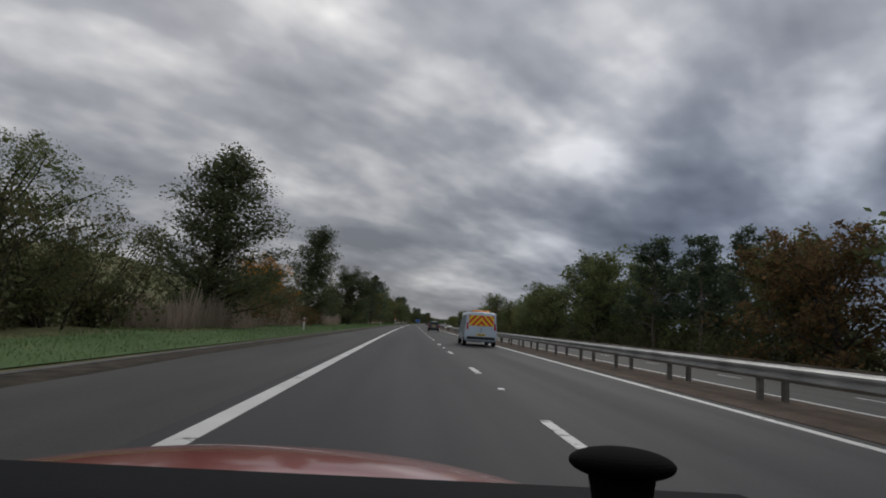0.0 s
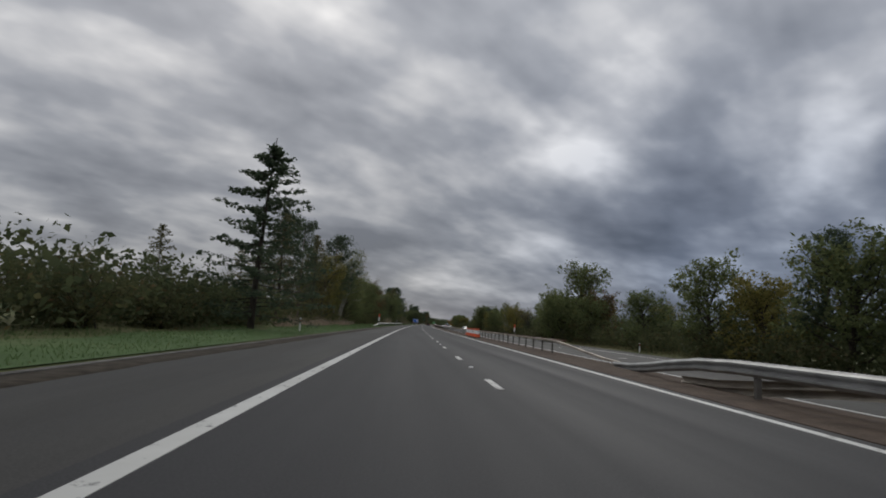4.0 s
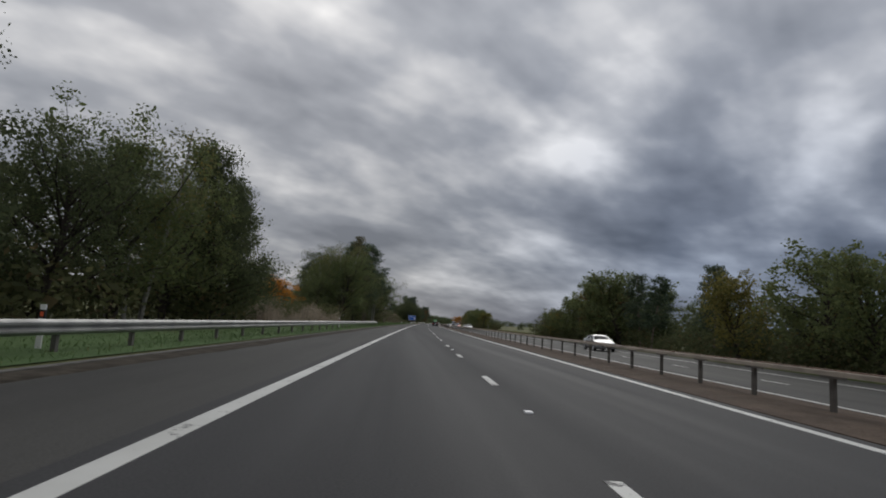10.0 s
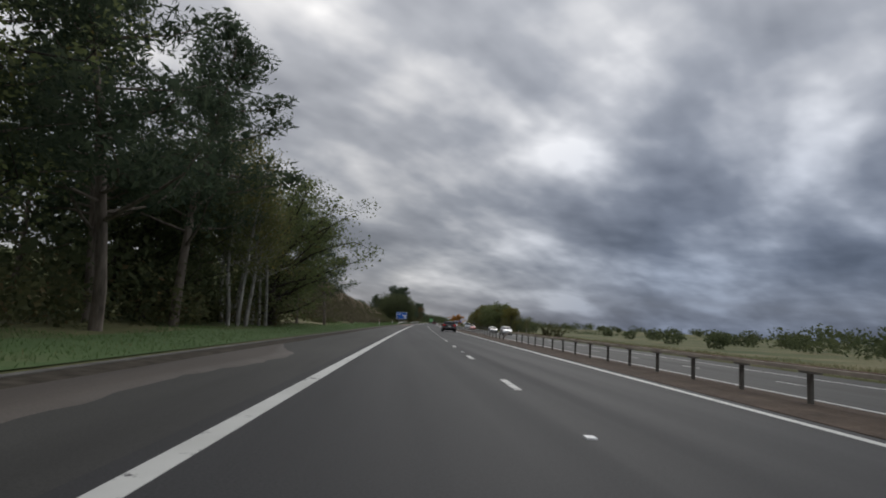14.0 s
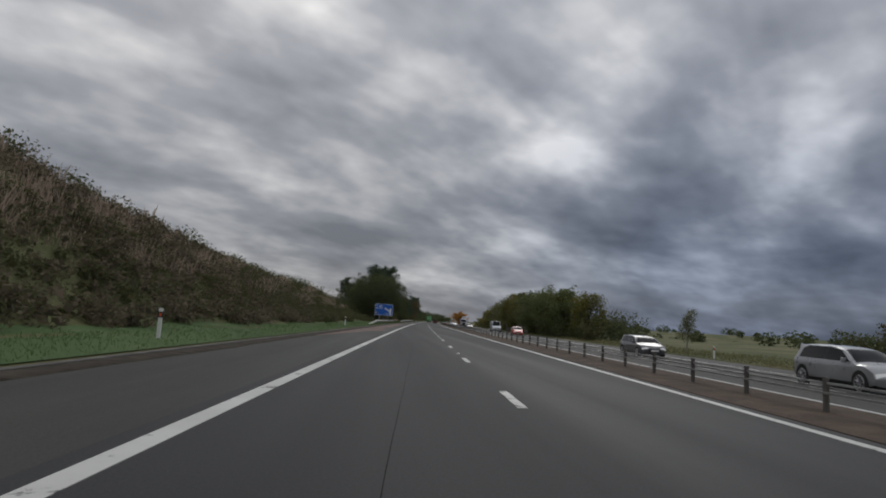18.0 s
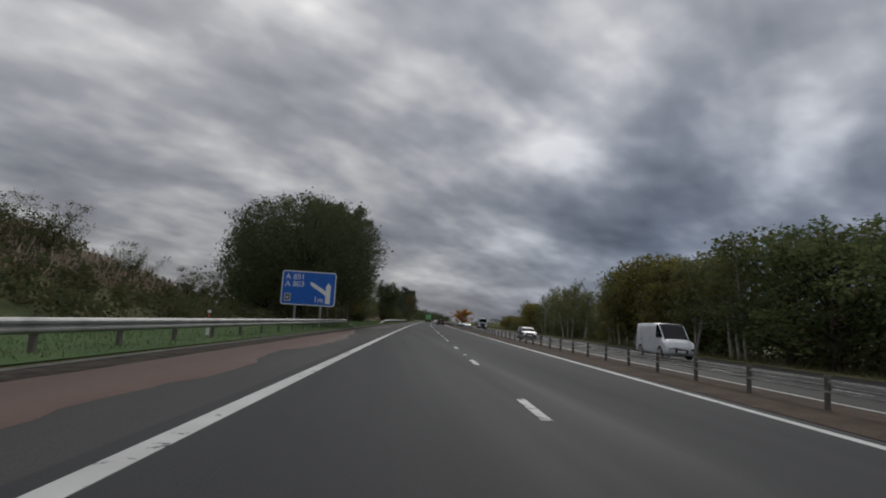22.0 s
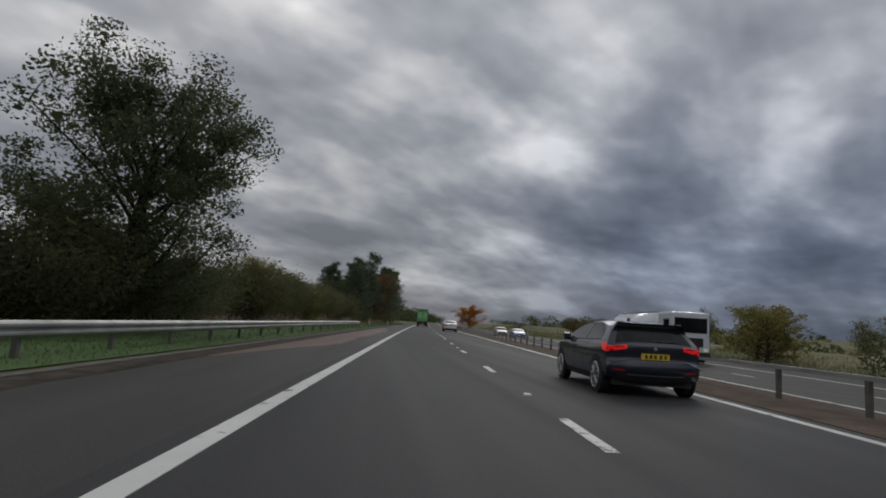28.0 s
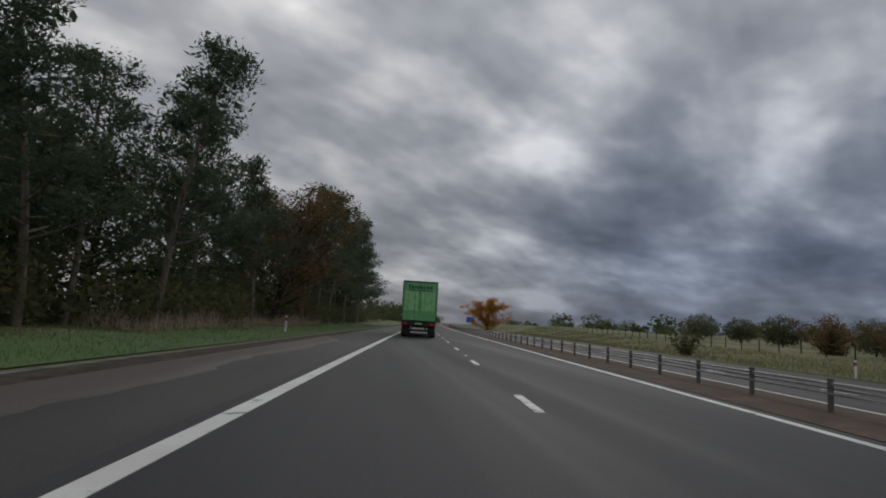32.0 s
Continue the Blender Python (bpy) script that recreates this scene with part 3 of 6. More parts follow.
        for i in range(34):
            f = 0.27 + 0.71 * i / 34
            k = min(int(f * 8), 7)
            base = top[k].lerp(top[k + 1], f * 8 - k)
            w = i * 2.4 + rng.uniform(-0.7, 0.7)
            reach = 2.7 * (1.12 - f) ** 0.55 * rng.uniform(0.55, 1.15)
            limb = wander(rng, base, (math.cos(w), math.sin(w), 0.15), reach, 4, 0.14, 0.10)
            add(limb, 0.05 * (1.3 - f), 0.012, 4)
            for j in (2, 3, 4):
                clump(limb[j] + Vector((0, 0, 0.1)), rng.uniform(0.45, 0.85), 108, 0.6)
        clump(top[-1], 0.6, 60, 1.0)
        size, flat, slim = 0.21, 0.9, 0.4
    elif kind in ("conifer", "larch"):
        top = wander(rng, (0, 0, -0.3), (0, 0, 1), 10.2, 8, 0.012)
        add(top, 0.15, 0.015, 7)
        dense = kind == "conifer"
        lv = 40
        for i in range(lv):
            f = (0.10 if dense else 0.16) + 0.86 * i / lv
            k = min(int(f * 8), 7)
            base = top[k].lerp(top[k + 1], f * 8 - k)
            for q in range(2):
                w = i * 2.4 + q * 3.1 + rng.uniform(-0.4, 0.4)
                reach = (3.3 if dense else 2.9) * (1.04 - f) ** (0.8 if dense else 0.65) * rng.uniform(0.7, 1.15)
                limb = wander(rng, base, (math.cos(w), math.sin(w), -0.05 if dense else 0.12), reach, 4, 0.07 if dense else 0.12, 0.05)
                add(limb, 0.028 * (1.2 - f) + 0.006, 0.006, 3)
                for j in (1, 2, 3, 4):
                    clump(limb[j] - Vector((0, 0, 0.08)), 0.32 if dense else 0.36, 22 if dense else 15, 0.5)
        size, droop = (0.2 if dense else 0.15), 0.3
    else:
        for i in range(16):
            w = i * 2.4
            limb = wander(rng, (rng.normal() * 0.8, rng.normal() * 0.8, -0.3), (math.cos(w) * rng.uniform(0.2, 0.9), math.sin(w) * rng.uniform(0.2, 0.9), 1), rng.uniform(6, 9.8), 5, 0.16)
            add(limb, 0.10, 0.012, 4)
            for j in (1, 2, 3, 4, 5):
                clump(limb[j], rng.uniform(0.9, 1.6), 105, 0.85)
        size = 0.23
    size *= 1.75 if far else 0.86 if kind == "full" else 1.0
    tree = new("tree" if kind not in ("shrub", "rust", "hawthorn") else "bush")
    part("trunk", mesh_from("trunk", V, F, wood, True), tree)
    if leaf:
        pts = np.concatenate(C)
        quads = leaf_quads(rng, pts, size, flat, droop, slim)
        if kind not in ("larch", "birch", "conifer"):
            quads = np.concatenate([quads, leaf_quads(rng, np.concatenate(K), size * slim ** 0.6 * (1.6 if far else 2.5 if kind == "dome" else 2.0), flat, droop)])
        part("crown", quads_mesh("crown", quads, leaf), tree)
    cat = "tree" if kind not in ("shrub", "rust", "hawthorn") else "bush"
    return tagged(tree, label, cat, "roadside " + ("trees" if cat == "tree" else "bushes"))


PLACES = {}
SEEDS = {"hawthorn": 2, "broad": 4, "birch": 3, "pine": 4, "shrub": 2, "autumn": 2, "yellow": 2, "dark": 3, "pine_far": 2, "dark_far": 2, "broad_far": 3, "birch_far": 3, "yellow_far": 2}


def plant(kind, *rows):
    """rows: s, d, height in metres, and the crown's breadth where it is unusual."""
    for s, d, h, *broad in rows:
        kind = kind + "_far" if d > 20 and kind != "spread" and not kind.endswith("_far") else kind
        rng = random.Random(int(s * 10 + d * 7))
        v = rng.randrange(SEEDS.get(kind, 1))
        wide = broad[0] if broad else rng.uniform(0.9, 1.12)
        z = float(height(s, d)) - 0.05
        h *= 1.09 if kind.removesuffix("_far") in ("broad", "yellow", "russet", "autumn", "full") else 1.0
        h += 0.4 if d > 18 else 0.0
        m = placed(s, d, z, rng.uniform(0, 360)) @ Matrix.Diagonal((wide * h / 10, wide * h / 10, h / 10, 1))
        PLACES.setdefault((kind, v), []).append(m)


def grow_all():
    for i, ((kind, v), ms) in enumerate(sorted(PLACES.items())):
        proto = make_tree(kind, 11 + 17 * i)
        for m in ms[1:]:
            copy_thing(proto, m)
        proto.matrix_basis = ms[0]


# first stretch, by the verge
plant("alder", (31, -14, 11.2, 1.4), (65, -14, 12.2, 1.15))
plant("full", (93.4, -12.2, 10.0, 0.98), (691, -12.8, 10.8, 1.05))
plant("broad", (-4, -17, 8), (15, -16, 6.9), (108, -17, 8))
plant("shrub", (20, -15.5, 5.4), (16, -14.8, 5.4), (13, -14.6, 5.0), (86, -14, 4.2), (89, -13.6, 4.6), (92, -14.6, 4.4), (95, -13.4, 4.2), (41, -15, 5.8), (45, -15.5, 6.0), (57, -14.6, 4.6), (70, -14.4, 4.4), (97, -14.5, 3.9), (101, -15, 4.2), (107, -14, 3.2), (113, -14, 3.4), (119, -13.8, 3.3), (126, -14, 3.4), (140, -15, 4.2), (147, -15, 4.5))
plant("rust", (8, -14.5, 4.5), (48, -14.8, 5.4), (53, -15, 5.2))
plant("autumn", (50, -15.6, 6.6))
plant("bare", (80, -14, 6.3), (232, 25, 7.5))
plant("conifer", (133, -11.4, 12.2, 1.25), (90, 25, 7))
plant("shrub", (361, 23, 4.9), (349, 26, 6.5), (375, 26, 4.5), (460, 24, 2.4), (475, 25, 3.1), (528, 23, 3.1), (818, 22, 2.6))
# the wooded stretch
plant("pine", (164, -14.6, 12.4, 0.8), (160, -17, 13), (185, -14.5, 14.4, 1.25))
plant("larch", (155, -15, 11), (171.5, -14.5, 11.4), (175.5, -15.2, 11.2), (225, -14.5, 10), (229, -15.5, 11))
plant("yellow", (179, -14.5, 9.8, 0.85))
plant("birch", (182, -16, 10), (195, -14, 13.3, 1.2), (190, -15.5, 12), (211, -14.5, 11), (249, -15.5, 13.6), (278, -14.8, 10))
plant("broad", (202, -14.5, 9.4), (206, -15, 8.6), (215, -15, 8), (218, -14.5, 7.2), (221, -15.5, 8.4), (231, -14.6, 10.4), (236, -14.5, 10.6), (241, -15.2, 9.5), (276, -15, 9.6), (282, -15.5, 9), (302, -16.5, 6.0), (291, -17, 7))
plant("russet", (246.5, -14.4, 11.8), (244, -16.5, 11))
plant("autumn", (335, -23, 6.3, 1.4))
plant("dark", (256, -14.5, 11.3, 1.25), (263, -15.5, 9.6), (270, -14.6, 8.5))
plant("alder", (286, -14.3, 12.0, 1.05), (293, -15, 11.0, 0.75))
# the dark wood before the cutting
plant("broad", (341, -17.5, 7.4, 1.2), (348, -19.5, 9.4, 1.1), (345, -14.6, 12.2, 1.15), (353, -15.5, 11), (361, -15.5, 12), (398, -13.8, 13.3), (404, -15, 12.8))
plant("birch", (349, -14.5, 13.6), (352, -17, 14.4), (386, -13.5, 13.2), (390, -14.5, 13.6), (394, -13.2, 12.6))
plant("larch", (356.5, -13.8, 15.9))
plant("pine", (371, -13.5, 18), (375, -16, 17.5), (379, -14, 18.3, 1.1), (388, -16.5, 17.5), (366, -16, 16.5), (415, -12.2, 12.8, 1.1), (409, -14, 13))
plant("dark", (358, -18.5, 14.5), (364, -18, 15), (383, -17.5, 13))
# past the cutting
plant("dome", (586, -12.6, 11.9, 1.0))
plant("shrub", (554, -18, 2.4), (560, -19.5, 2.8), (566, -18, 2.6), (573, -17.5, 2.9), (578, -18, 3.2), (548, -20, 2))
plant("dark", (593, -17.5, 9.5), (600, -18, 14))
plant("pine", (599, -14.5, 14.6), (603, -16, 15.5), (605, -13.2, 15.8), (608, -12.6, 16.4), (613, -13, 17), (617, -15, 17.5), (621, -12.8, 17.2), (626, -14, 16.4, 0.8))
plant("yellow", (623, -16.5, 10), (632, -14, 7.5), (649, -14.2, 5), (714, -14.2, 5.4), (730, -13.6, 4.0), (767, -13.8, 3.5))
plant("russet", (634, -15, 11), (655, -15, 5), (742, -17.5, 5.6), (759, -16.5, 5.8), (818, -14.6, 13.4))
plant("autumn", (638, -14.8, 11, 0.55))
plant("alder", (642, -14.2, 11.2, 0.8))
plant("birch", (646, -12.8, 9.2))
plant("shrub", (637, -13, 4.2), (641, -13, 3.6), (652, -14, 4.2), (662, -15, 3.8), (686, -13.4, 4.5), (690, -13.2, 4.8), (694, -13, 4.6), (698, -13.6, 4.2), (703, -14, 3.8), (737, -15, 4.8), (745, -15, 3.9), (757, -15, 4.6))
plant("hawthorn", (713, -14.6, 5.2, 1.2), (721, -15, 5.4, 1.2), (727, -15, 4.6), (741, -14.8, 5.2, 1.2), (733, -17, 6, 1.1), (748, -16, 5.6, 1.2), (755, -16, 5.4), (762, -14.8, 5.2, 1.25), (770, -16, 4.9), (687, -13.6, 4.6, 1.2), (696, -13.6, 4.4, 1.2))
plant("broad", (724, -18, 5.6), (672, -17, 6), (680, -16, 5.6))
plant("dark", (783, -18.5, 9), (790, -18.5, 10), (797, -19, 10.5))
plant("pine", (777, -14.6, 10.5, 1.15), (785, -14.5, 12.3, 1.1), (790, -16, 13), (795, -14.6, 15.8, 1.0), (803, -16, 15.5), (808, -13.6, 13), (826, -14, 15.5), (834, -13.6, 16.8, 1.1), (846, -14.5, 17), (858, -14, 17.3), (868, -13.2, 17.5), (880, -15, 17), (895, -15, 17))
# across the opposite carriageway
plant("birch", (35, 25, 9.9), (254, 22, 8), (258, 25, 8.8), (262, 25, 8), (267, 25, 9.4), (500, 25, 4.4), (543, 25, 6), (619, 22, 7.6), (613, 24, 10.2), (626, 22, 9.2, 1.2), (632, 25, 9), (638, 24, 8.9), (643, 25, 9.4), (648, 23, 9.8, 0.7), (651, 23, 8), (657, 25, 8.8))
plant("russet", (27, 23, 8.6), (22, 26, 8.6), (33, 24, 9.4), (181, 25, 7.8), (333, 25, 8.4))
plant("rust", (822, 38, 4.4), (813, 37, 4.2), (829, 43, 4.6))
plant("spread", (77, 24, 13.6))
plant("pine", (46, 24, 11.4, 1.2), (38, 25, 10.6), (314, 24, 8.3), (320, 25, 9), (302, 25, 8.5), (56, 24, 12.4, 1.25), (339, 25, 10.3, 0.9))
plant("broad", (188, 25, 12.8, 0.8), (62, 26, 11), (72, 23, 12.2), (80, 26, 12.6), (99, 23, 9.8, 1.2), (106, 24, 10.6, 1.15), (119, 24, 9.2), (132, 25, 9), (147, 24, 8.5), (178, 23, 6.8), (193, 23, 8.0, 1.3), (199, 24, 8.6, 1.35), (206, 24, 8.2, 1.2),
      (214, 25, 7.5), (273, 25, 7), (286, 24, 7.8), (280, 23, 7.1), (327, 25, 10), (330, 23, 8.4), (344, 24, 8.2), (349, 24, 7.2), (358, 23, 5), (365, 24, 5.6, 1.2), (546, 23, 6.9), (553, 24, 8.8, 1.3), (560, 25, 9.6, 1.35), (567, 23, 9.0, 1.25), (573, 24, 10, 1.3), (583, 24, 9.2, 1.2), (20, 25, 8))
plant("hawthorn", (806, 36, 3.1, 1.2), (795, 33, 2.4, 1.3), (783, 31, 2.6, 1.3), (770, 34, 1.9), (757, 36, 2.3), (845, 60, 5), (858, 55, 5), (871, 48, 4.4), (884, 62, 5))
plant("yellow", (241, 23, 6.8), (294, 23, 6.9), (337, 26, 9), (354, 23, 4.6), (590, 24, 9.7, 1.2), (598, 24, 10.2, 1.2), (604, 25, 10.4, 1.1), (670, 23, 6.8), (680, 25, 7.4), (664, 23, 6.4), (711, 23, 3.9, 1.5), (716, 25, 4.3, 1.6))
plant("birch", (576, 22.6, 9.4, 1.3), (584, 22.4, 9.2, 1.3), (592, 22.6, 9.6, 1.35), (600, 22.8, 10, 1.3), (606, 23, 9, 1.2))
plant("birch", (702, 24, 3.4, 1.2), (725, 25, 4.2))


def fill_wood(s0, s1, d0, d1, h, gap, kinds, seed):
    """Closed rows of trees behind the front ones."""
    rng = random.Random(seed)
    s = s0
    while s < s1:
        plant(rng.choice(kinds) + "_far", (s, rng.uniform(d0, d1), h * rng.uniform(0.8, 1.08)))
        s += gap * rng.uniform(0.7, 1.3)


fill_wood(-5, 16, -22, -18, 7.5, 11, ("broad", "yellow"), 1)
fill_wood(152, 192, -26, -20, 9.5, 13, ("larch", "birch", "larch"), 2)
fill_wood(200, 242, -23, -18, 8.5, 12, ("broad", "birch", "yellow"), 3)
fill_wood(244, 290, -23, -18, 9.5, 10, ("dark", "broad", "dark"), 4)
fill_wood(357, 410, -23, -18, 12, 8, ("pine", "dark", "pine"), 5)
fill_wood(600, 630, -24, -18, 12.5, 8, ("pine", "broad", "dark"), 6)
fill_wood(700, 772, -24, -18, 5.6, 12, ("broad", "yellow"), 7)
fill_wood(792, 880, -23, -16, 14, 8, ("pine", "pine", "dark"), 8)
fill_wood(0, 140, 25, 30, 9.6, 11, ("broad", "dark", "pine"), 9)
fill_wood(140, 235, 25, 31, 7.5, 13, ("broad", "dark", "yellow"), 10)
fill_wood(240, 345, 25, 31, 7.6, 13, ("broad", "birch", "dark"), 11)
fill_wood(540, 610, 25, 30, 8.5, 11, ("broad", "yellow", "broad"), 12)
fill_wood(612, 665, 26, 32, 6.5, 14, ("birch", "yellow"), 15)
plant("autumn", (975, 19.9, 12.2, 1.5))
grow_all()


def thicket(name, label, spans, mat, gap, d_range, h_range, leaf=0.3, per=140, stems=False, seed=1):
    """Tangled low growth along the road, one loose mass."""
    rng = np.random.default_rng(seed)
    C = []
    for s0, s1 in spans:
        n = int((s1 - s0) / gap)
        for i in range(n):
            s, d = rng.uniform(s0, s1), rng.uniform(*d_range)
            h = rng.uniform(*h_range)
            z = float(height(s, d))
            q = rng.normal(size=(per, 3))
            q /= np.linalg.norm(q, axis=1)[:, None]
            q *= rng.uniform(0.35, 1.0, size=(per, 1)) ** 0.5
            p = at(s, d, z)
            C.append(np.array(p)[None, :] + q * np.array([h * 0.75, h * 0.9, h * 0.55]) + np.array([0, 0, h * 0.45]))
    pts = np.concatenate(C)
    # larger inner sprays close the heart of each bush
    heart = np.concatenate([c.mean(axis=0) + (c[:max(6, per // 14)] - c.mean(axis=0)) * 0.6 for c in C])
    q = np.concatenate([leaf_quads(rng, pts, leaf, 0.7), leaf_quads(rng, heart, leaf * 2.0, 0.7)])
    tagged(new(name, quads_mesh(name, q, mat)), label, "undergrowth", kind="stuff")


thicket("undergrowth", "dense dull green scrub under the roadside trees", [(-10, 22), (36, 70), (94, 420), (598, 690), (770, 910)], L_SCRUB, 1.0, (-19, -13.5), (1.6, 3.4), 0.25, 200, seed=3)
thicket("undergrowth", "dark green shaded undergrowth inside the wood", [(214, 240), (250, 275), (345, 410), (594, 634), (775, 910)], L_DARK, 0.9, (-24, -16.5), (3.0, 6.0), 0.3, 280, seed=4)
thicket("undergrowth", "dark green hedge bushes at the top of the verge", [(98, 150)], L_DARK, 0.9, (-16.5, -13.8), (2.2, 4.2), 0.3, 190, seed=21)
thicket("undergrowth", "reddish-brown brambles and dead stems", [(36, 64)], L_RUST, 0.6, (-16, -12.8), (1.2, 2.6), 0.22, 190, seed=5)
thicket("undergrowth", "green and brown hedge beside the opposite carriageway", [(-10, 375), (535, 572), (612, 700)], L_SCRUB, 1.0, (22, 27), (1.4, 3.2), 0.26, 200, seed=6)
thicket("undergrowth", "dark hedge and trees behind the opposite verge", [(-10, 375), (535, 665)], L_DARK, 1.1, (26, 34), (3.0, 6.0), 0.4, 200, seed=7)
thicket("undergrowth", "olive scrub on the lower end of the cutting slope", [(492, 600)], L_SCRUB, 0.11, (-26, -12.2), (0.5, 1.4), 0.2, 70, seed=18)
thicket("undergrowth", "brown and green weeds covering the cutting slope", [(430, 520)], L_WEED, 0.075, (-26, -12.2), (0.5, 1.3), 0.2, 70, seed=8)
thicket("undergrowth", "low brambles along the foot of the cutting slope", [(426, 540)], L_SCRUB, 0.13, (-19, -13), (0.4, 1.0), 0.16, 70, seed=19)
thicket("undergrowth", "dark gorse bushes along the top of the cutting", [(432, 590)], L_DARK, 0.7, (-26, -21.5), (0.9, 2.2), 0.2, 150, seed=9)
thicket("undergrowth", "hawthorn scrub along the verge", [(665, 775)], L_SCRUB, 0.6, (-20, -14.5), (1.8, 4.4), 0.24, 240, seed=10)
thicket("far_wood", "distant dark tree belts on the skyline", [(1000, 1700)], L_DARK, 6.0, (-60, -18), (8, 15), 1.6, 160, seed=11)
thicket("far_wood", "distant dark tree belts across the fields", [(700, 1500)], L_DARK, 6.0, (60, 330), (4, 9), 1.3, 150, seed=12)
thicket("far_wood", "scattered dark trees and hedges across the fields", [(385, 540)], L_DARK, 7.0, (45, 110), (2.5, 5), 0.55, 260, seed=14)
thicket("far_wood", "distant hedges across the fields", [(350, 640)], L_DARK, 6.0, (70, 200), (3, 6), 1.0, 150, seed=13)


def blades(name, label, spans, d_range, per_m, h_range, mat, lean=0.25, width=0.02, seed=1, clumped=False):
    rng = np.random.default_rng(seed)
    total = int(sum(b - a for a, b in spans) * per_m)
    w = np.array([b - a for a, b in spans], dtype=float)
    which = rng.choice(len(spans), size=total, p=w / w.sum())
    s = np.array([spans[i][0] for i in which]) + rng.uniform(size=total) * w[which]
    d = rng.uniform(*d_range, size=total)
    z = height(s, d)
    a = s / BEND
    base = np.stack([BEND - (BEND - d) * np.cos(a), (BEND - d) * np.sin(a), z], axis=1)
    h = rng.uniform(*h_range, size=(total, 1)) * (0.6 + 0.8 * rng.uniform(size=(total, 1)))
    if h_range[1] > 0.5:
        swell = np.sin(s * 1.9 + d) * np.sin(s * 0.73 - d * 1.7) + np.sin(s * 0.31 + 2 * d)
        h *= (0.8 + 0.26 * swell)[:, None]
    tip = np.concatenate([rng.normal(size=(total, 2)) * lean * h, h], axis=1)
    side = rng.normal(size=(total, 3))
    side[:, 2] = 0
    side *= width * (1 + 2 * h) / np.linalg.norm(side, axis=1)[:, None]
    q = np.stack([base - side, base + side, base + tip + side * 0.35, base + tip - side * 0.35], axis=1)
    tagged(new(name, quads_mesh(name, q, mat)), label, "grass", kind="stuff")


blades("grass", "short green verge grass beside the kerb", [(-8, 860)], (-13.3, -7.95), 230, (0.04, 0.11), L_GRASS, 0.5, 0.012, 21)
blades("reeds", "tall dry pinkish reed grass", [(22, 56), (70, 86), (294, 330)], (-16.0, -12.4), 300, (0.7, 1.5), L_REED, 0.22, 0.006, 22)
blades("reeds", "dry bent grass at the foot of the trees", [(150, 205), (650, 770), (788, 830)], (-14.4, -12.4), 80, (0.4, 0.9), L_REED, 0.3, 0.005, 25)
blades("reeds", "dry pale weeds standing on the cutting slope", [(445, 575)], (-24, -16.5), 330, (0.4, 1.0), L_REED, 0.28, 0.012, 23)
blades("grass", "rough green and straw grass on the far verge", [(0, 930)], (20.6, 29.5), 110, (0.12, 0.32), L_BENT, 0.5, 0.016, 24)


# ---- barriers, posts, sign ----


def w_profile(d, z, face):
    """Corrugated beam, face +1 or -1 towards the traffic."""
    t = 0.006
    pts = [(0.0, 0.0), (0.03, 0.03), (0.075, 0.06), (0.075, 0.10), (0.02, 0.13), (0.0, 0.155), (0.02, 0.18), (0.075, 0.21), (0.075, 0.25), (0.03, 0.28), (0.0, 0.31)]
    front = [(d + face * a, z + b) for a, b in pts]
    back = [(d + face * (a - 0.02), z + b) for a, b in reversed(pts)]
    return front + back


def barrier(s0, s1, d, face, top, gap, label, ramp0=False, ramp1=False, beam="w", mat=None, twin=0.0, first=0.8):
    mat = mat or M_GALV
    root = tagged(new("crash_barrier"), label, "crash barrier")
    if beam == "w":
        prof = w_profile(d, top - 0.31, face)
    else:
        prof = [(d - 0.05, top - 0.08), (d - 0.05, top), (d + 0.05, top), (d + 0.05, top - 0.08)]
    r0 = s0 + (9 if ramp0 else 0)
    r1 = s1 - (9 if ramp1 else 0)
    k = len(prof)
    stations = list(np.linspace(s0, r0, 6)[:-1]) if ramp0 else []
    stations += list(np.linspace(r0, r1, max(2, round((r1 - r0) / 6))))
    stations += list(np.linspace(r1, s1, 6)[1:]) if ramp1 else []
    verts, faces = [], []
    for s in stations:
        f = 1.0
        if ramp0 and s < r0:
            f = (s - s0) / 9
        if ramp1 and s > r1:
            f = (s1 - s) / 9
        f = f * f * (3 - 2 * f)
        verts += [at(s, a - face * 0.5 * (1 - f), b - (1 - f) * (top - 0.2)) for a, b in prof]
    for i in range(len(stations) - 1):
        faces += [(i * k + j, i * k + (j + 1) % k, (i + 1) * k + (j + 1) % k, (i + 1) * k + j) for j in range(k)]
    faces += [tuple(range(k)), tuple((len(stations) - 1) * k + j for j in reversed(range(k)))]
    part("beam", mesh_from("beam", verts, faces, mat), root)
    if twin:
        wide = [(d + twin - 0.05, top - 0.08), (d + twin - 0.05, top), (d + twin + 0.05, top), (d + twin + 0.05, top - 0.08)]
        part("beam", strip("beam", r0 - 1.2, r1 + 1.2, wide, M_RUST, 6.0, True), root, "rust-brown beam on the far side of the posts")
    bm = bmesh.new()
    if beam == "w":
        box(bm, -0.05, 0.05, -0.055, 0.055, -0.3, top - 0.05)
        off = -face * 0.09
    else:
        box(bm, -0.035, 0.035, -0.05, 0.05, -0.3, top - 0.08)
        off = twin / 2
        if twin:
            box(bm, -0.04, 0.04, -off - 0.04, off + 0.04, top - 0.14, top - 0.082)
    me = bm_mesh("post", bm, M_POST)
    s = r0 + first
    while s < r1:
        part("post", me, root, m=placed(s, d + off, 0.0))
        s += gap
    return root


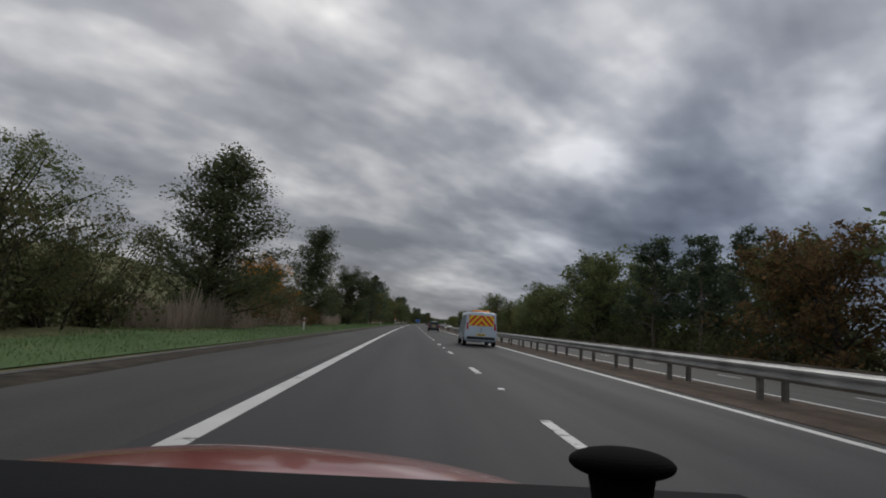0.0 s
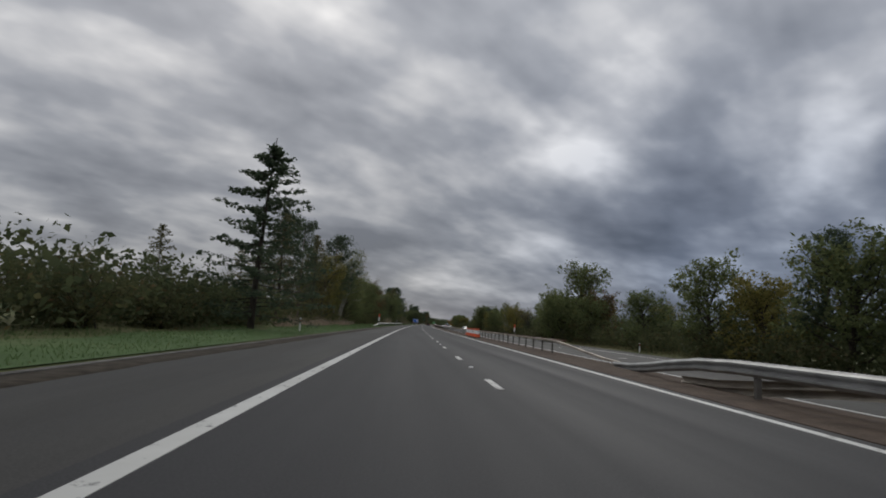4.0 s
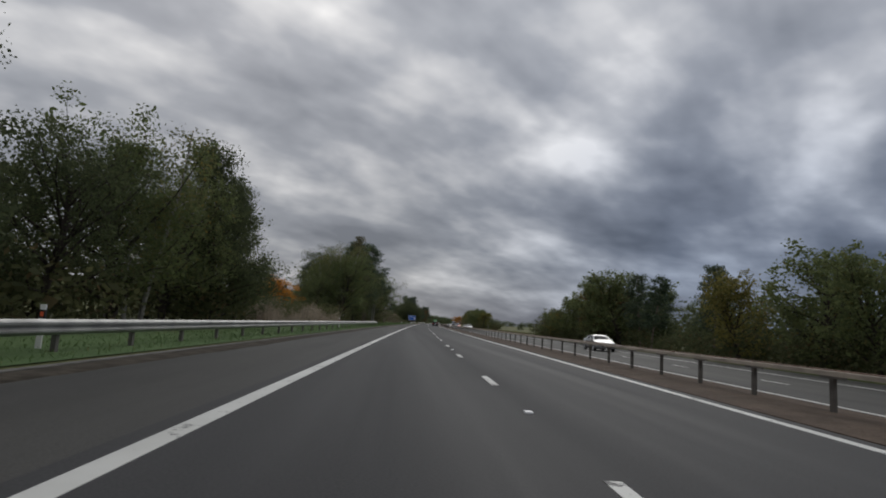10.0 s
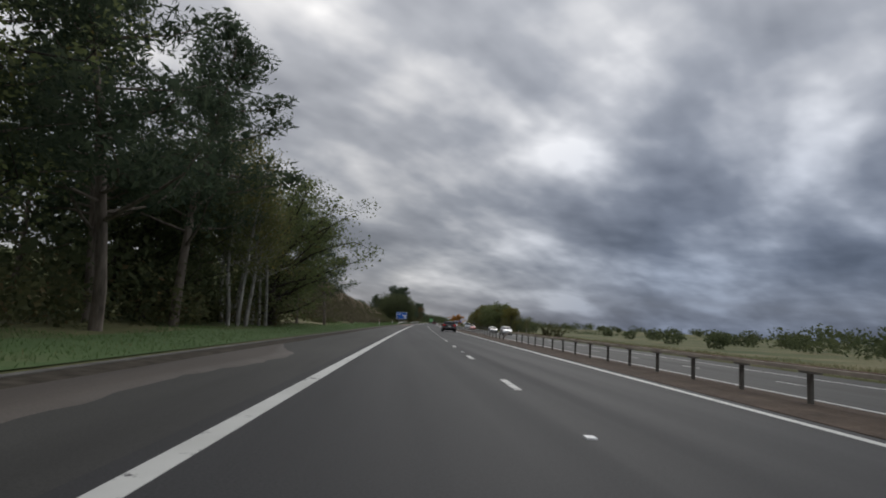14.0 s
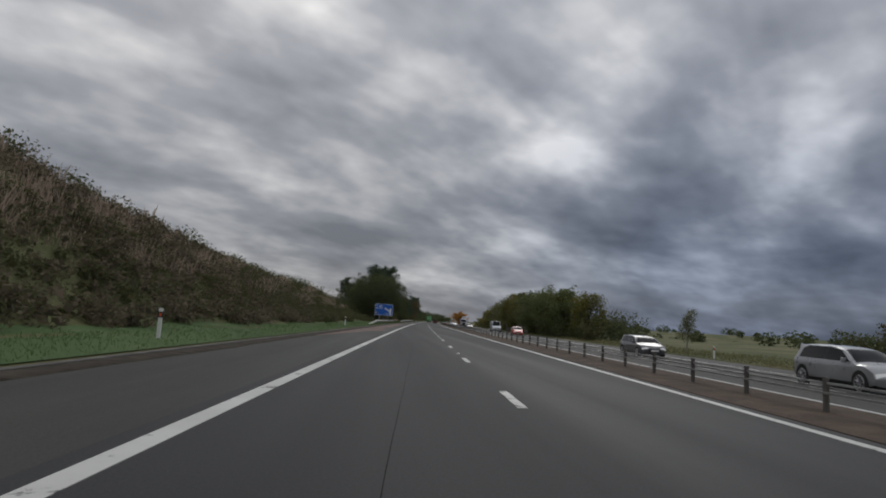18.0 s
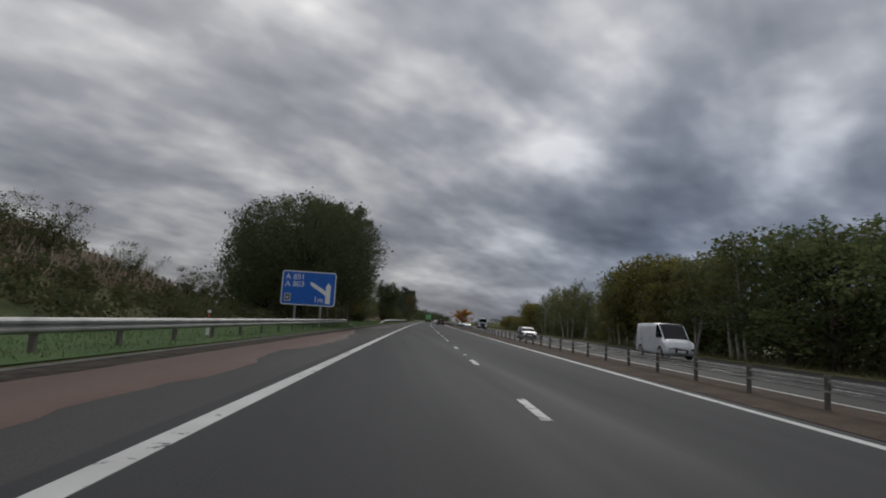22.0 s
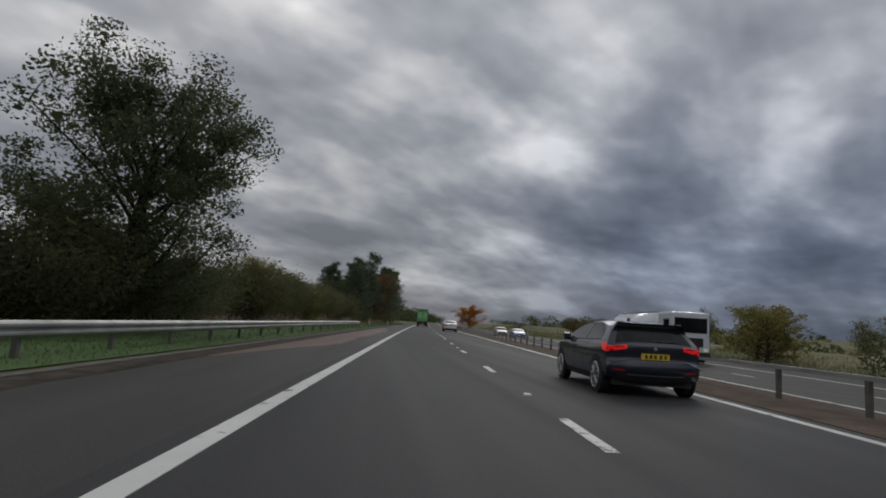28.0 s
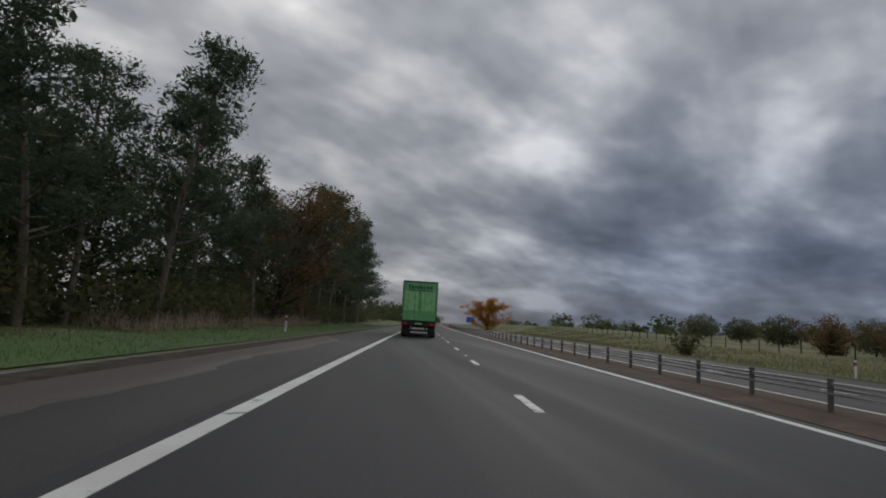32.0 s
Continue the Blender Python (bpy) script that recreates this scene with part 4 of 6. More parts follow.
barrier(-40, 118, 5.15, -1, 0.78, 4.1, "weathered corrugated steel crash barrier on dark posts in the reservation", ramp1=True)
barrier(118, 404, 5.35, -1, 0.74, 2.4, "twin tan and rust-brown steel box beams on one row of posts", ramp0=True, ramp1=True, beam="box", mat=M_RAIL, twin=0.5, first=0.33)
barrier(-40, 112, 5.85, 1, 0.80, 4.1, "rust-streaked corrugated steel crash barrier facing the opposite carriageway", ramp1=True, mat=M_RUSTY)
barrier(604, 692, 5.35, -1, 0.70, 2.4, "pale grey steel box-beam crash barrier with sloped ends", ramp0=True, ramp1=True, beam="box", mat=M_GALV)


def rope_fence(s0, s1, d):
    root = tagged(new("wire_rope_fence"), "wire-rope safety fence with dark round posts in the reservation", "crash barrier")
    for z, off in ((0.51, 0.0), (0.43, 0.05), (0.35, -0.05)):
        n = 0.018
        part("rope", strip("rope", s0, s1, [(d + off - n, z - n), (d + off - n, z + n), (d + off + n, z + n), (d + off + n, z - n)], M_GALV, 6.0, True), root)
    bm = bmesh.new()
    cyl(bm, (0, 0, -0.3), (0, 0, 0.58), 0.05, seg=10)
    cyl(bm, (0, 0, 0.57), (0, 0, 0.61), 0.058, seg=10)
    me = bm_mesh("post", bm, M_POST)
    s = s0 + 0.5
    while s < s1:
        part("post", me, root, m=placed(s, d))
        s += 2.4


rope_fence(398, 612, 5.3)
rope_fence(684, 940, 5.3)
barrier(207, 356, -8.75, 1, 0.76, 3.2, "grey corrugated steel crash barrier with sloped-down ends on the verge", True, True)
barrier(531, 597, -8.75, 1, 0.76, 3.2, "grey corrugated steel crash barrier in front of the blue sign", True, True)
barrier(638, 745, -8.75, 1, 0.76, 3.2, "grey corrugated steel crash barrier beside the red shoulder", True, True)


def marker_post():
    root = tagged(new("marker_post"), "white plastic marker post with black band and reflector", "marker post", "verge marker posts")
    part("post", box_mesh("post", M_WHITE, -0.06, 0.06, -0.025, 0.025, -0.2, 0.95, bevel=0.01), root)
    part("band", box_mesh("band", M_BLACK, -0.063, 0.063, -0.028, 0.028, 0.66, 0.84), root, "black band")
    part("reflector", box_mesh("reflector", M_ORANGE, -0.035, 0.035, -0.033, -0.028, 0.70, 0.80), root, "orange reflector")
    return root


def spread(proto, ms):
    for m in ms[1:]:
        copy_thing(proto, m)
    proto.matrix_basis = ms[0]


spread(marker_post(), [placed(s, -9.4, float(height(s, -9.4))) for s in (38, 138, 262, 308, 460, 505, 554.7, 757, 800)] + [placed(s, 20.9, -0.45) for s in (155, 486, 796)])


def field_fence(s0, s1, d):
    """Weathered stakes with two wires along the top of the bank."""
    root = tagged(new("field_fence"), "weathered wooden post-and-wire field fence on the grassy bank", "fence")
    bm = bmesh.new()
    cyl(bm, (0, 0, -0.3), (0, 0, 1.15), 0.06, 0.05, 8)
    me = bm_mesh("post", bm, M_BARK)
    n = round((s1 - s0) / 3.2)
    tops = [(s0 + (s1 - s0) * i / n, float(height(s0 + (s1 - s0) * i / n, d))) for i in range(n + 1)]
    for s, z in tops:
        part("post", me, root, m=placed(s, d, z))
    for up in (0.6, 1.05):
        v, f = tube([at(s, d, z + up) for s, z in tops], [0.006] * len(tops), 4)
        part("wire", mesh_from("wire", v, f, M_RUSTY), root)


field_fence(800, 912, 31.0)


def sign_post_orange(s, d):
    root = tagged(new("marker_sign"), "narrow white roadworks board with orange top", "marker sign", "orange marker boards")
    part("post", box_mesh("post", M_GALV, -0.04, 0.04, -0.03, 0.03, -0.2, 2.3), root)
    part("board", box_mesh("board", M_WHITE, -0.17, 0.17, -0.05, -0.03, 1.05, 1.9, bevel=0.006), root, "white lower board")
    part("board", box_mesh("board", M_ORANGE, -0.17, 0.17, -0.055, -0.03, 1.9, 2.6, bevel=0.006), root, "orange top board")
    root.matrix_basis = placed(s, d, float(height(s, d)))


sign_post_orange(229.5, -9.7)
sign_post_orange(231, 20.9)


def sign_face(name, pts, thick, mat, parent, y, label=""):
    bm = bmesh.new()
    f = bm.faces.new([bm.verts.new((x, y, z)) for x, z in pts])
    r = bmesh.ops.extrude_face_region(bm, geom=[f])
    bmesh.ops.translate(bm, vec=(0, -thick, 0), verts=[v for v in r["geom"] if isinstance(v, bmesh.types.BMVert)])
    bmesh.ops.recalc_face_normals(bm, faces=bm.faces)
    return part(name, bm_mesh(name, bm, mat), parent, label)


def rounded(x0, x1, z0, z1, r, n=5):
    out = []
    for cx, cz, a in ((x1 - r, z1 - r, 0), (x0 + r, z1 - r, 90), (x0 + r, z0 + r, 180), (x1 - r, z0 + r, 270)):
        for i in range(n + 1):
            w = radians(a + 90 * i / n)
            out.append((cx + r * math.cos(w), cz + r * math.sin(w)))
    return out


M_BLUE = plain("motorway_blue", (0.008, 0.115, 0.50), 0.4, vary=0.1)
M_SIGNWHITE = plain("reflective_white", (0.78, 0.78, 0.78), 0.4, vary=0.05)


def words(text, size, x, z, y, parent, mat):
    cu = bpy.data.curves.new("lettering", "FONT")
    cu.body, cu.size, cu.extrude = text, size, 0.003
    ob = bpy.data.objects.new("lettering", cu)
    scene.collection.objects.link(ob)
    bpy.context.view_layer.update()
    me = bpy.data.meshes.new_from_object(ob.evaluated_get(bpy.context.evaluated_depsgraph_get()))
    bpy.data.objects.remove(ob)
    me.materials.clear()
    me.materials.append(mat)
    return part("lettering", me, parent, "white lettering " + text, pose(x, y, z, 90, 0, 0))


def motorway_sign(s, d):
    root = tagged(new("motorway_sign"), "large blue motorway direction sign with white lettering on two grey posts", "road sign")
    w, z0, z1 = 2.05, 2.15, 4.75
    for x in (-0.95, 1.0):
        bm = bmesh.new()
        cyl(bm, (x, 0.12, -0.1), (x, 0.12, 4.4), 0.085, seg=14)
        part("post", bm_mesh("post", bm, M_GALV, False), root)
    sign_face("border", rounded(-w, w, z0, z1, 0.2), 0.03, M_SIGNWHITE, root, 0.0, "white border")
    sign_face("panel", rounded(-w + 0.07, w - 0.07, z0 + 0.07, z1 - 0.07, 0.15), 0.008, M_BLUE, root, -0.03, "blue panel")
    y = -0.043
    words("A 801", 0.60, -1.80, 4.10, y, root, M_SIGNWHITE)
    words("A 803", 0.60, -1.80, 3.55, y, root, M_SIGNWHITE)
    words("1m", 0.60, 0.42, 2.42, y, root, M_SIGNWHITE)
    sign_face("number_patch", rounded(-1.78, -1.33, 2.42, 3.0, 0.05), 0.006, M_SIGNWHITE, root, -0.038, "white patch edge")
    sign_face("number_patch", rounded(-1.74, -1.37, 2.46, 2.96, 0.04), 0.006, M_BLACK, root, -0.044, "black patch")
    words("4", 0.5, -1.69, 2.53, -0.052, root, M_SIGNWHITE)
    sign_face("arrow", [(1.32, 2.35), (1.68, 2.35), (1.68, 3.7), (1.5, 3.95), (1.32, 3.7), (1.32, 3.32), (0.32, 3.92), (0.08, 3.94), (0.18, 3.68), (1.32, 2.95)], 0.006, M_SIGNWHITE, root, -0.038, "white junction arrow")
    root.matrix_basis = placed(s, d, float(height(s, d)) - 0.55, 2)


motorway_sign(578.2, -10.4)


def far_sign(s, d):
    root = tagged(new("road_sign"), "distant blue motorway sign on grey posts", "road sign")
    sign_face("border", rounded(-2.4, 2.4, 2.6, 6.2, 0.2), 0.03, M_SIGNWHITE, root, 0.0, "white border")
    sign_face("panel", rounded(-2.3, 2.3, 2.7, 6.1, 0.15), 0.01, M_BLUE, root, -0.03, "blue panel")
    for x in (-1.3, 1.3):
        bm = bmesh.new()
        cyl(bm, (x, 0.12, -0.4), (x, 0.12, 5.6), 0.09, seg=12)
        part("post", bm_mesh("post", bm, M_GALV), root)
    root.matrix_basis = placed(s, d, float(height(s, d)))


far_sign(1120, 21.5)


def cone():
    root = tagged(new("traffic_cone"), "orange traffic cone with white reflective sleeve on a black base", "traffic cone", "cones in the reservation")
    part("base", box_mesh("base", M_BLACK, -0.23, 0.23, -0.23, 0.23, 0.0, 0.07, bevel=0.02), root, "black rubber base")
    for nm, z0, z1, r0, r1, mat, lab in (("cone_body", 0.06, 0.40, 0.165, 0.118, M_ORANGE, ""), ("sleeve", 0.40, 0.78, 0.121, 0.062, M_SIGNWHITE, "white reflective sleeve"), ("tip", 0.78, 0.98, 0.061, 0.032, M_ORANGE, "orange tip")):
        bm = bmesh.new()
        cyl(bm, (0, 0, z0), (0, 0, z1), r0, r1, 18)
        part(nm, bm_mesh(nm, bm, mat, False), root, lab)
    return root


spread(cone(), [placed(147.5 + s, d, 0.04, 15 * s, 0.94) for s, d in ((8.3, 4.7), (9.8, 5.05), (10.4, 4.8), (11.6, 5.0), (12.1, 4.75), (13.1, 5.05), (14.1, 4.75), (14.4, 5.05), (15.3, 4.75), (17.1, 4.8), (17.3, 5.05), (18.4, 4.8), (20.4, 4.8))])


def studs():
    me = box_mesh("road_stud", M_SIGNWHITE, -0.06, 0.06, -0.08, 0.08, -0.02, 0.022, bevel=0.01)
    root = tagged(new("road_studs"), "white reflective studs between the lane dashes", "road studs", kind="structure")
    for k in range(-2, 55):
        # the spacing starts afresh where the road was relaid
        part("road_stud", me, root, m=placed((5.5 if k < 18 else 13.5) + 18 * k, 0.0))


studs()


# ---- vehicles ----


def paint(name, color, flake=0.0, rough=0.25):
    m = Mat(name, rough, flake, 0.5)
    dirt = m.noise(1.6, 5, 0.6)
    m.color(m.ramp(dirt, (0.3, tuple(c * 0.82 for c in color)), (0.7, color)))
    m.rough(m.ramp(dirt, (0.3, (rough,) * 3), (0.75, (rough + 0.2,) * 3)))
    m.b.inputs["Coat Weight"].default_value = 0.9
    m.b.inputs["Coat Roughness"].default_value = 0.06
    return m.m


def lamp_mat(name, color, strength):
    m = Mat(name, 0.2)
    m.color(color)
    m.b.inputs["Emission Color"].default_value = (*color, 1)
    m.b.inputs["Emission Strength"].default_value = strength
    return m.m


def glass_mat(name):
    m = Mat(name, 0.04)
    m.color((0.010, 0.011, 0.012))
    m.b.inputs["IOR"].default_value = 1.28
    return m.m


M_TYRE = plain("tyre_rubber", (0.018, 0.018, 0.018), 0.85)
M_RIM = plain("alloy_rim", (0.42, 0.42, 0.43), 0.35, 0.8)
M_DARKRIM = plain("dark_alloy_rim", (0.06, 0.06, 0.065), 0.35, 0.7)
M_GLASS = glass_mat("tinted_car_glass")
M_DARKRED = plain("dark_red_lens", (0.16, 0.006, 0.006), 0.2)
M_TAIL = lamp_mat("red_tail_lamp", (0.34, 0.008, 0.008), 0.10)
M_TAILON = lamp_mat("lit_tail_lamp", (0.62, 0.012, 0.012), 0.45)
M_HEAD = lamp_mat("headlamp", (0.80, 0.81, 0.80), 0.12)
M_YPLATE = plain("yellow_plate", (0.72, 0.50, 0.03), 0.45, vary=0.05)
M_CHASSIS = plain("dirty_black_chassis", (0.022, 0.021, 0.02), 0.75, vary=0.4)


def smooth_rows(rows, count):
    """Catmull-Rom through the rows, by their first column."""
    rows = np.array(rows, dtype=float)
    out = []
    n = len(rows)
    for u in np.linspace(0, n - 1, count):
        i = min(int(u), n - 2)
        t = u - i
        p0, p1, p2, p3 = rows[max(i - 1, 0)], rows[i], rows[i + 1], rows[min(i + 2, n - 1)]
        q = 0.5 * (2 * p1 + (p2 - p0) * t + (2 * p0 - 5 * p1 + 4 * p2 - p3) * t * t + (3 * p1 - p0 - 3 * p2 + p3) * t ** 3)
        lo, hi = np.minimum(p1, p2), np.maximum(p1, p2)
        out.append(np.clip(q, lo - 0.01, hi + 0.01))
    return out


HULLS = {  # y from the tail, underside, waist, top, half width, half width of the roof
    "van": [(0.0, 0.40, 1.05, 1.90, 0.80, 0.74), (0.04, 0.32, 1.10, 1.95, 0.92, 0.82), (0.3, 0.25, 1.12, 1.97, 0.95, 0.84), (1.5, 0.24, 1.12, 1.98, 0.955, 0.85), (2.9, 0.24, 1.12, 1.98, 0.955, 0.84),
            (3.5, 0.24, 1.10, 1.86, 0.955, 0.80), (4.2, 0.24, 1.06, 1.18, 0.95, 0.80), (4.7, 0.28, 0.92, 1.00, 0.90, 0.74), (4.95, 0.4, 0.66, 0.72, 0.74, 0.6)],
}


def hull_faces(kind, count=44):
    rows = smooth_rows(HULLS[kind], count)
    rings, ys = [], []
    for y, b, belt, top, w, wr in rows:
        cab = max(0.0, top - belt)
        key = [(0, b), (0.82 * w, b), (0.965 * w, b + 0.09), (w, b + 0.28), (w * 0.998, b + 0.55 * (belt - b)), (w * 0.97, belt),
               (wr + (w - wr) * 0.10 + (0.10 if cab < 0.12 else 0.0), top - 0.05 - 0.06 * (cab < 0.12)), (wr * 0.86, top - 0.008), (wr * 0.45, top + 0.012), (0, top + 0.018)]
        half = []
        for i in range(len(key) - 1):
            n = 4 if i == 5 else 2
            for j in range(n):
                t = j / n
                half.append((key[i][0] * (1 - t) + key[i + 1][0] * t, key[i][1] * (1 - t) + key[i + 1][1] * t, i + t))
        half.append((*key[-1], len(key) - 1))
        ring = [(x, z, v) for x, z, v in half] + [(-x, z, v) for x, z, v in half[-2:0:-1]]
        rings.append(ring)
        ys.append(y)
    return rows, rings, ys


# side outline from the tail's underside over the roof to the nose: y from the tail, z, rounding of the edge
SHELLS = {
    "hatch": dict(w=0.905, roof=0.585, belt=0.95, glass=(6, 7), screen=(11, 12), lamps=(0.79, 0.955, 0.62, 0.66), plate=0.80, side=((0.62, 1.02), (0.80, 1.20), (1.15, 1.315), (1.9, 1.325), (2.42, 1.26), (3.02, 0.985)), pillar=1.62,
                  out=((0.12, 0.28, 0.12), (0.03, 0.40, 0.16), (0.0, 0.54, 0.17), (0.03, 0.66, 0.16), (0.07, 0.71, 0.14), (0.055, 0.90, 0.13), (0.11, 0.99, 0.11), (0.44, 1.295, 0.03), (0.36, 1.355, 0.03), (0.62, 1.33, 0.05), (1.4, 1.41, 0.05),
                       (2.45, 1.33, 0.05), (3.3, 1.0, 0.09), (3.7, 0.93, 0.07), (4.1, 0.81, 0.12), (4.28, 0.68, 0.2), (4.35, 0.52, 0.22), (4.28, 0.26, 0.18))),
    "small": dict(w=0.815, roof=0.55, belt=0.98, glass=(6, 7), screen=(11, 12), lamps=(0.70, 0.90, 0.72, 0.76), plate=0.86, side=((0.66, 1.05), (0.78, 1.22), (1.0, 1.39), (1.5, 1.41), (1.95, 1.34), (2.50, 1.02)), pillar=1.08,
                  out=((0.12, 0.26, 0.14), (0.03, 0.38, 0.2), (0.0, 0.50, 0.22), (0.03, 0.62, 0.2), (0.07, 0.67, 0.18), (0.085, 0.95, 0.17), (0.13, 1.03, 0.14), (0.40, 1.36, 0.08), (0.33, 1.425, 0.07), (0.52, 1.46, 0.06), (1.1, 1.50, 0.06),
                       (1.95, 1.42, 0.06), (2.68, 1.03, 0.1), (3.0, 0.96, 0.09), (3.35, 0.83, 0.14), (3.5, 0.68, 0.2), (3.57, 0.5, 0.22), (3.5, 0.26, 0.2))),
    "sedan": dict(w=0.895, roof=0.59, belt=0.94, glass=(7, 8), screen=(11, 12), lamps=(0.755, 0.855, 0.46, 0.50), plate=0.79, side=((1.02, 1.02), (1.30, 1.25), (1.62, 1.335), (2.05, 1.345), (2.52, 1.29), (3.10, 0.98)), pillar=1.92,
                  out=((0.14, 0.28, 0.12), (0.03, 0.40, 0.16), (0.0, 0.58, 0.17), (0.04, 0.70, 0.15), (0.045, 0.90, 0.14), (0.0, 1.02, 0.11), (0.12, 1.05, 0.03), (0.52, 1.085, 0.05), (1.18, 1.37, 0.05), (1.55, 1.41, 0.05), (2.1, 1.425, 0.05),
                       (2.55, 1.37, 0.05), (3.38, 0.995, 0.09), (3.8, 0.92, 0.07), (4.22, 0.80, 0.12), (4.4, 0.68, 0.2), (4.46, 0.5, 0.22), (4.38, 0.26, 0.18))),
    "estate": dict(w=0.91, roof=0.64, belt=0.95, glass=(6, 7), screen=(11, 12), lamps=(0.80, 0.95, 0.60, 0.66), plate=0.82, side=((0.50, 1.02), (0.60, 1.30), (0.85, 1.395), (2.1, 1.40), (2.68, 1.32), (3.3, 0.985)), pillar=1.95,
                   out=((0.12, 0.28, 0.12), (0.03, 0.40, 0.15), (0.0, 0.54, 0.16), (0.03, 0.66, 0.15), (0.07, 0.71, 0.13), (0.055, 0.92, 0.12), (0.10, 1.0, 0.1), (0.32, 1.38, 0.06), (0.26, 1.44, 0.06), (0.5, 1.475, 0.05), (1.5, 1.495, 0.05),
                        (2.75, 1.40, 0.05), (3.58, 1.0, 0.09), (4.0, 0.93, 0.07), (4.4, 0.81, 0.12), (4.58, 0.68, 0.2), (4.66, 0.52, 0.22), (4.58, 0.26, 0.18))),
}


class Shell:
    """The skin of a car: over(u, t) runs over it from tail to nose, width(y, z) gives its sides."""

    def __init__(self, kind):
        spec = SHELLS[kind]
        self.spec, self.out = spec, np.array(spec["out"])
        self.w, self.roof, self.belt = spec["w"], spec["roof"], spec["belt"]
        self.L, self.peak = self.out[:, 0].max(), self.out[:, 1].max()

    def width(self, y, z):
        if z > self.belt:
            x = 0.97 * self.w + (self.roof - 0.97 * self.w) * (z - self.belt) / (self.peak - self.belt)
        else:
            x = self.w * (1 - 0.03 * ((z - 0.66) / 0.29) ** 2 * (z > 0.66) - 0.07 * (max(0.0, 0.5 - z) / 0.25) ** 2)
        x *= 1 - 0.055 * (max(0.0, 0.55 - y) / 0.55) ** 2 - 0.14 * (max(0.0, y - self.L + 0.8) / 0.8) ** 2
        return x

    def outline(self, u):
        p, n = self.out, len(self.out)
        i = min(int(u), n - 2)
        t = u - i
        p0, p1, p2, p3 = p[max(i - 1, 0)], p[i], p[i + 1], p[min(i + 2, n - 1)]
        q = 0.5 * (2 * p1 + (p2 - p0) * t + (2 * p0 - 5 * p1 + 4 * p2 - p3) * t * t + (3 * p1 - p0 - 3 * p2 + p3) * t ** 3)
        return np.clip(q, np.minimum(p1, p2) - 0.004, np.maximum(p1, p2) + 0.004)

    def over(self, u, t, proud=0.0):
        a, b = self.outline(max(u - 0.03, 0)), self.outline(min(u + 0.03, len(self.out) - 1.001))
        d = b[:2] - a[:2]
        d /= max(np.hypot(*d), 1e-6)
        p = self.outline(u)
        k = p[2] * abs(t) ** 4.5 - proud
        y, z = p[0] + d[1] * k, p[1] - d[0] * k
        return Vector((t * self.width(y, z), y, z))

    def u_at(self, z, lo=0.0, hi=6.0):
        us = np.linspace(lo, hi, 120)
        return float(us[np.argmin([abs(self.outline(u)[1] - z) for u in us])])


def grid_mesh(name, rows, mat):
    n = len(rows[0])
    verts = [v for r in rows for v in r]
    faces = [(i * n + j, i * n + j + 1, (i + 1) * n + j + 1, (i + 1) * n + j) for i in range(len(rows) - 1) for j in range(n - 1)]
    return mesh_from(name, verts, faces, mat, True)


def skin(name, sh, u0, u1, t0, t1, mat, proud=0.004, inner=None, nu=6, nt=10):
    """A panel lying on the shell; inner gives the u range at its t0 end."""
    a0, a1 = inner or (u0, u1)
    rows = []
    for i in range(nu + 1):
        row = []
        for j in range(nt + 1):
            f = j / nt
            lo, hi = a0 + (u0 - a0) * f, a1 + (u1 - a1) * f
            row.append(sh.over(lo + (hi - lo) * i / nu, t0 + (t1 - t0) * f, proud))
        rows.append(row)
    return grid_mesh(name, rows, mat)


def flank(name, sh, outline, sx, mat, proud):
    """A flat-sided panel with the given y, z outline on one side of the shell."""
    bm = bmesh.new()
    bm.faces.new([bm.verts.new((sx * (sh.width(y, z) + proud), y, z)) for y, z in outline])
    bmesh.ops.triangulate(bm, faces=bm.faces[:])
    return bm_mesh(name, bm, mat)


def grow(outline, k):
    cy = sum(p[0] for p in outline) / len(outline)
    cz = sum(p[1] for p in outline) / len(outline)
    return [(y + (0.03 if y > cy else -0.03) * k, z + (0.022 if z > cz else -0.022) * k) for y, z in outline]


def split_window(outline, y0, gap):
    def cut(poly, lim, keep):
        res = []
        for a, b in zip(poly, poly[1:] + poly[:1]):
            ia, ib = keep * (a[0] - lim) >= 0, keep * (b[0] - lim) >= 0
            if ia:
                res.append(a)
            if ia != ib:
                t = (lim - a[0]) / (b[0] - a[0])
                res.append((lim, a[1] + t * (b[1] - a[1])))
        return res
    poly = list(outline)
    return cut(poly, y0 - gap, -1), cut(poly, y0 + gap, 1)


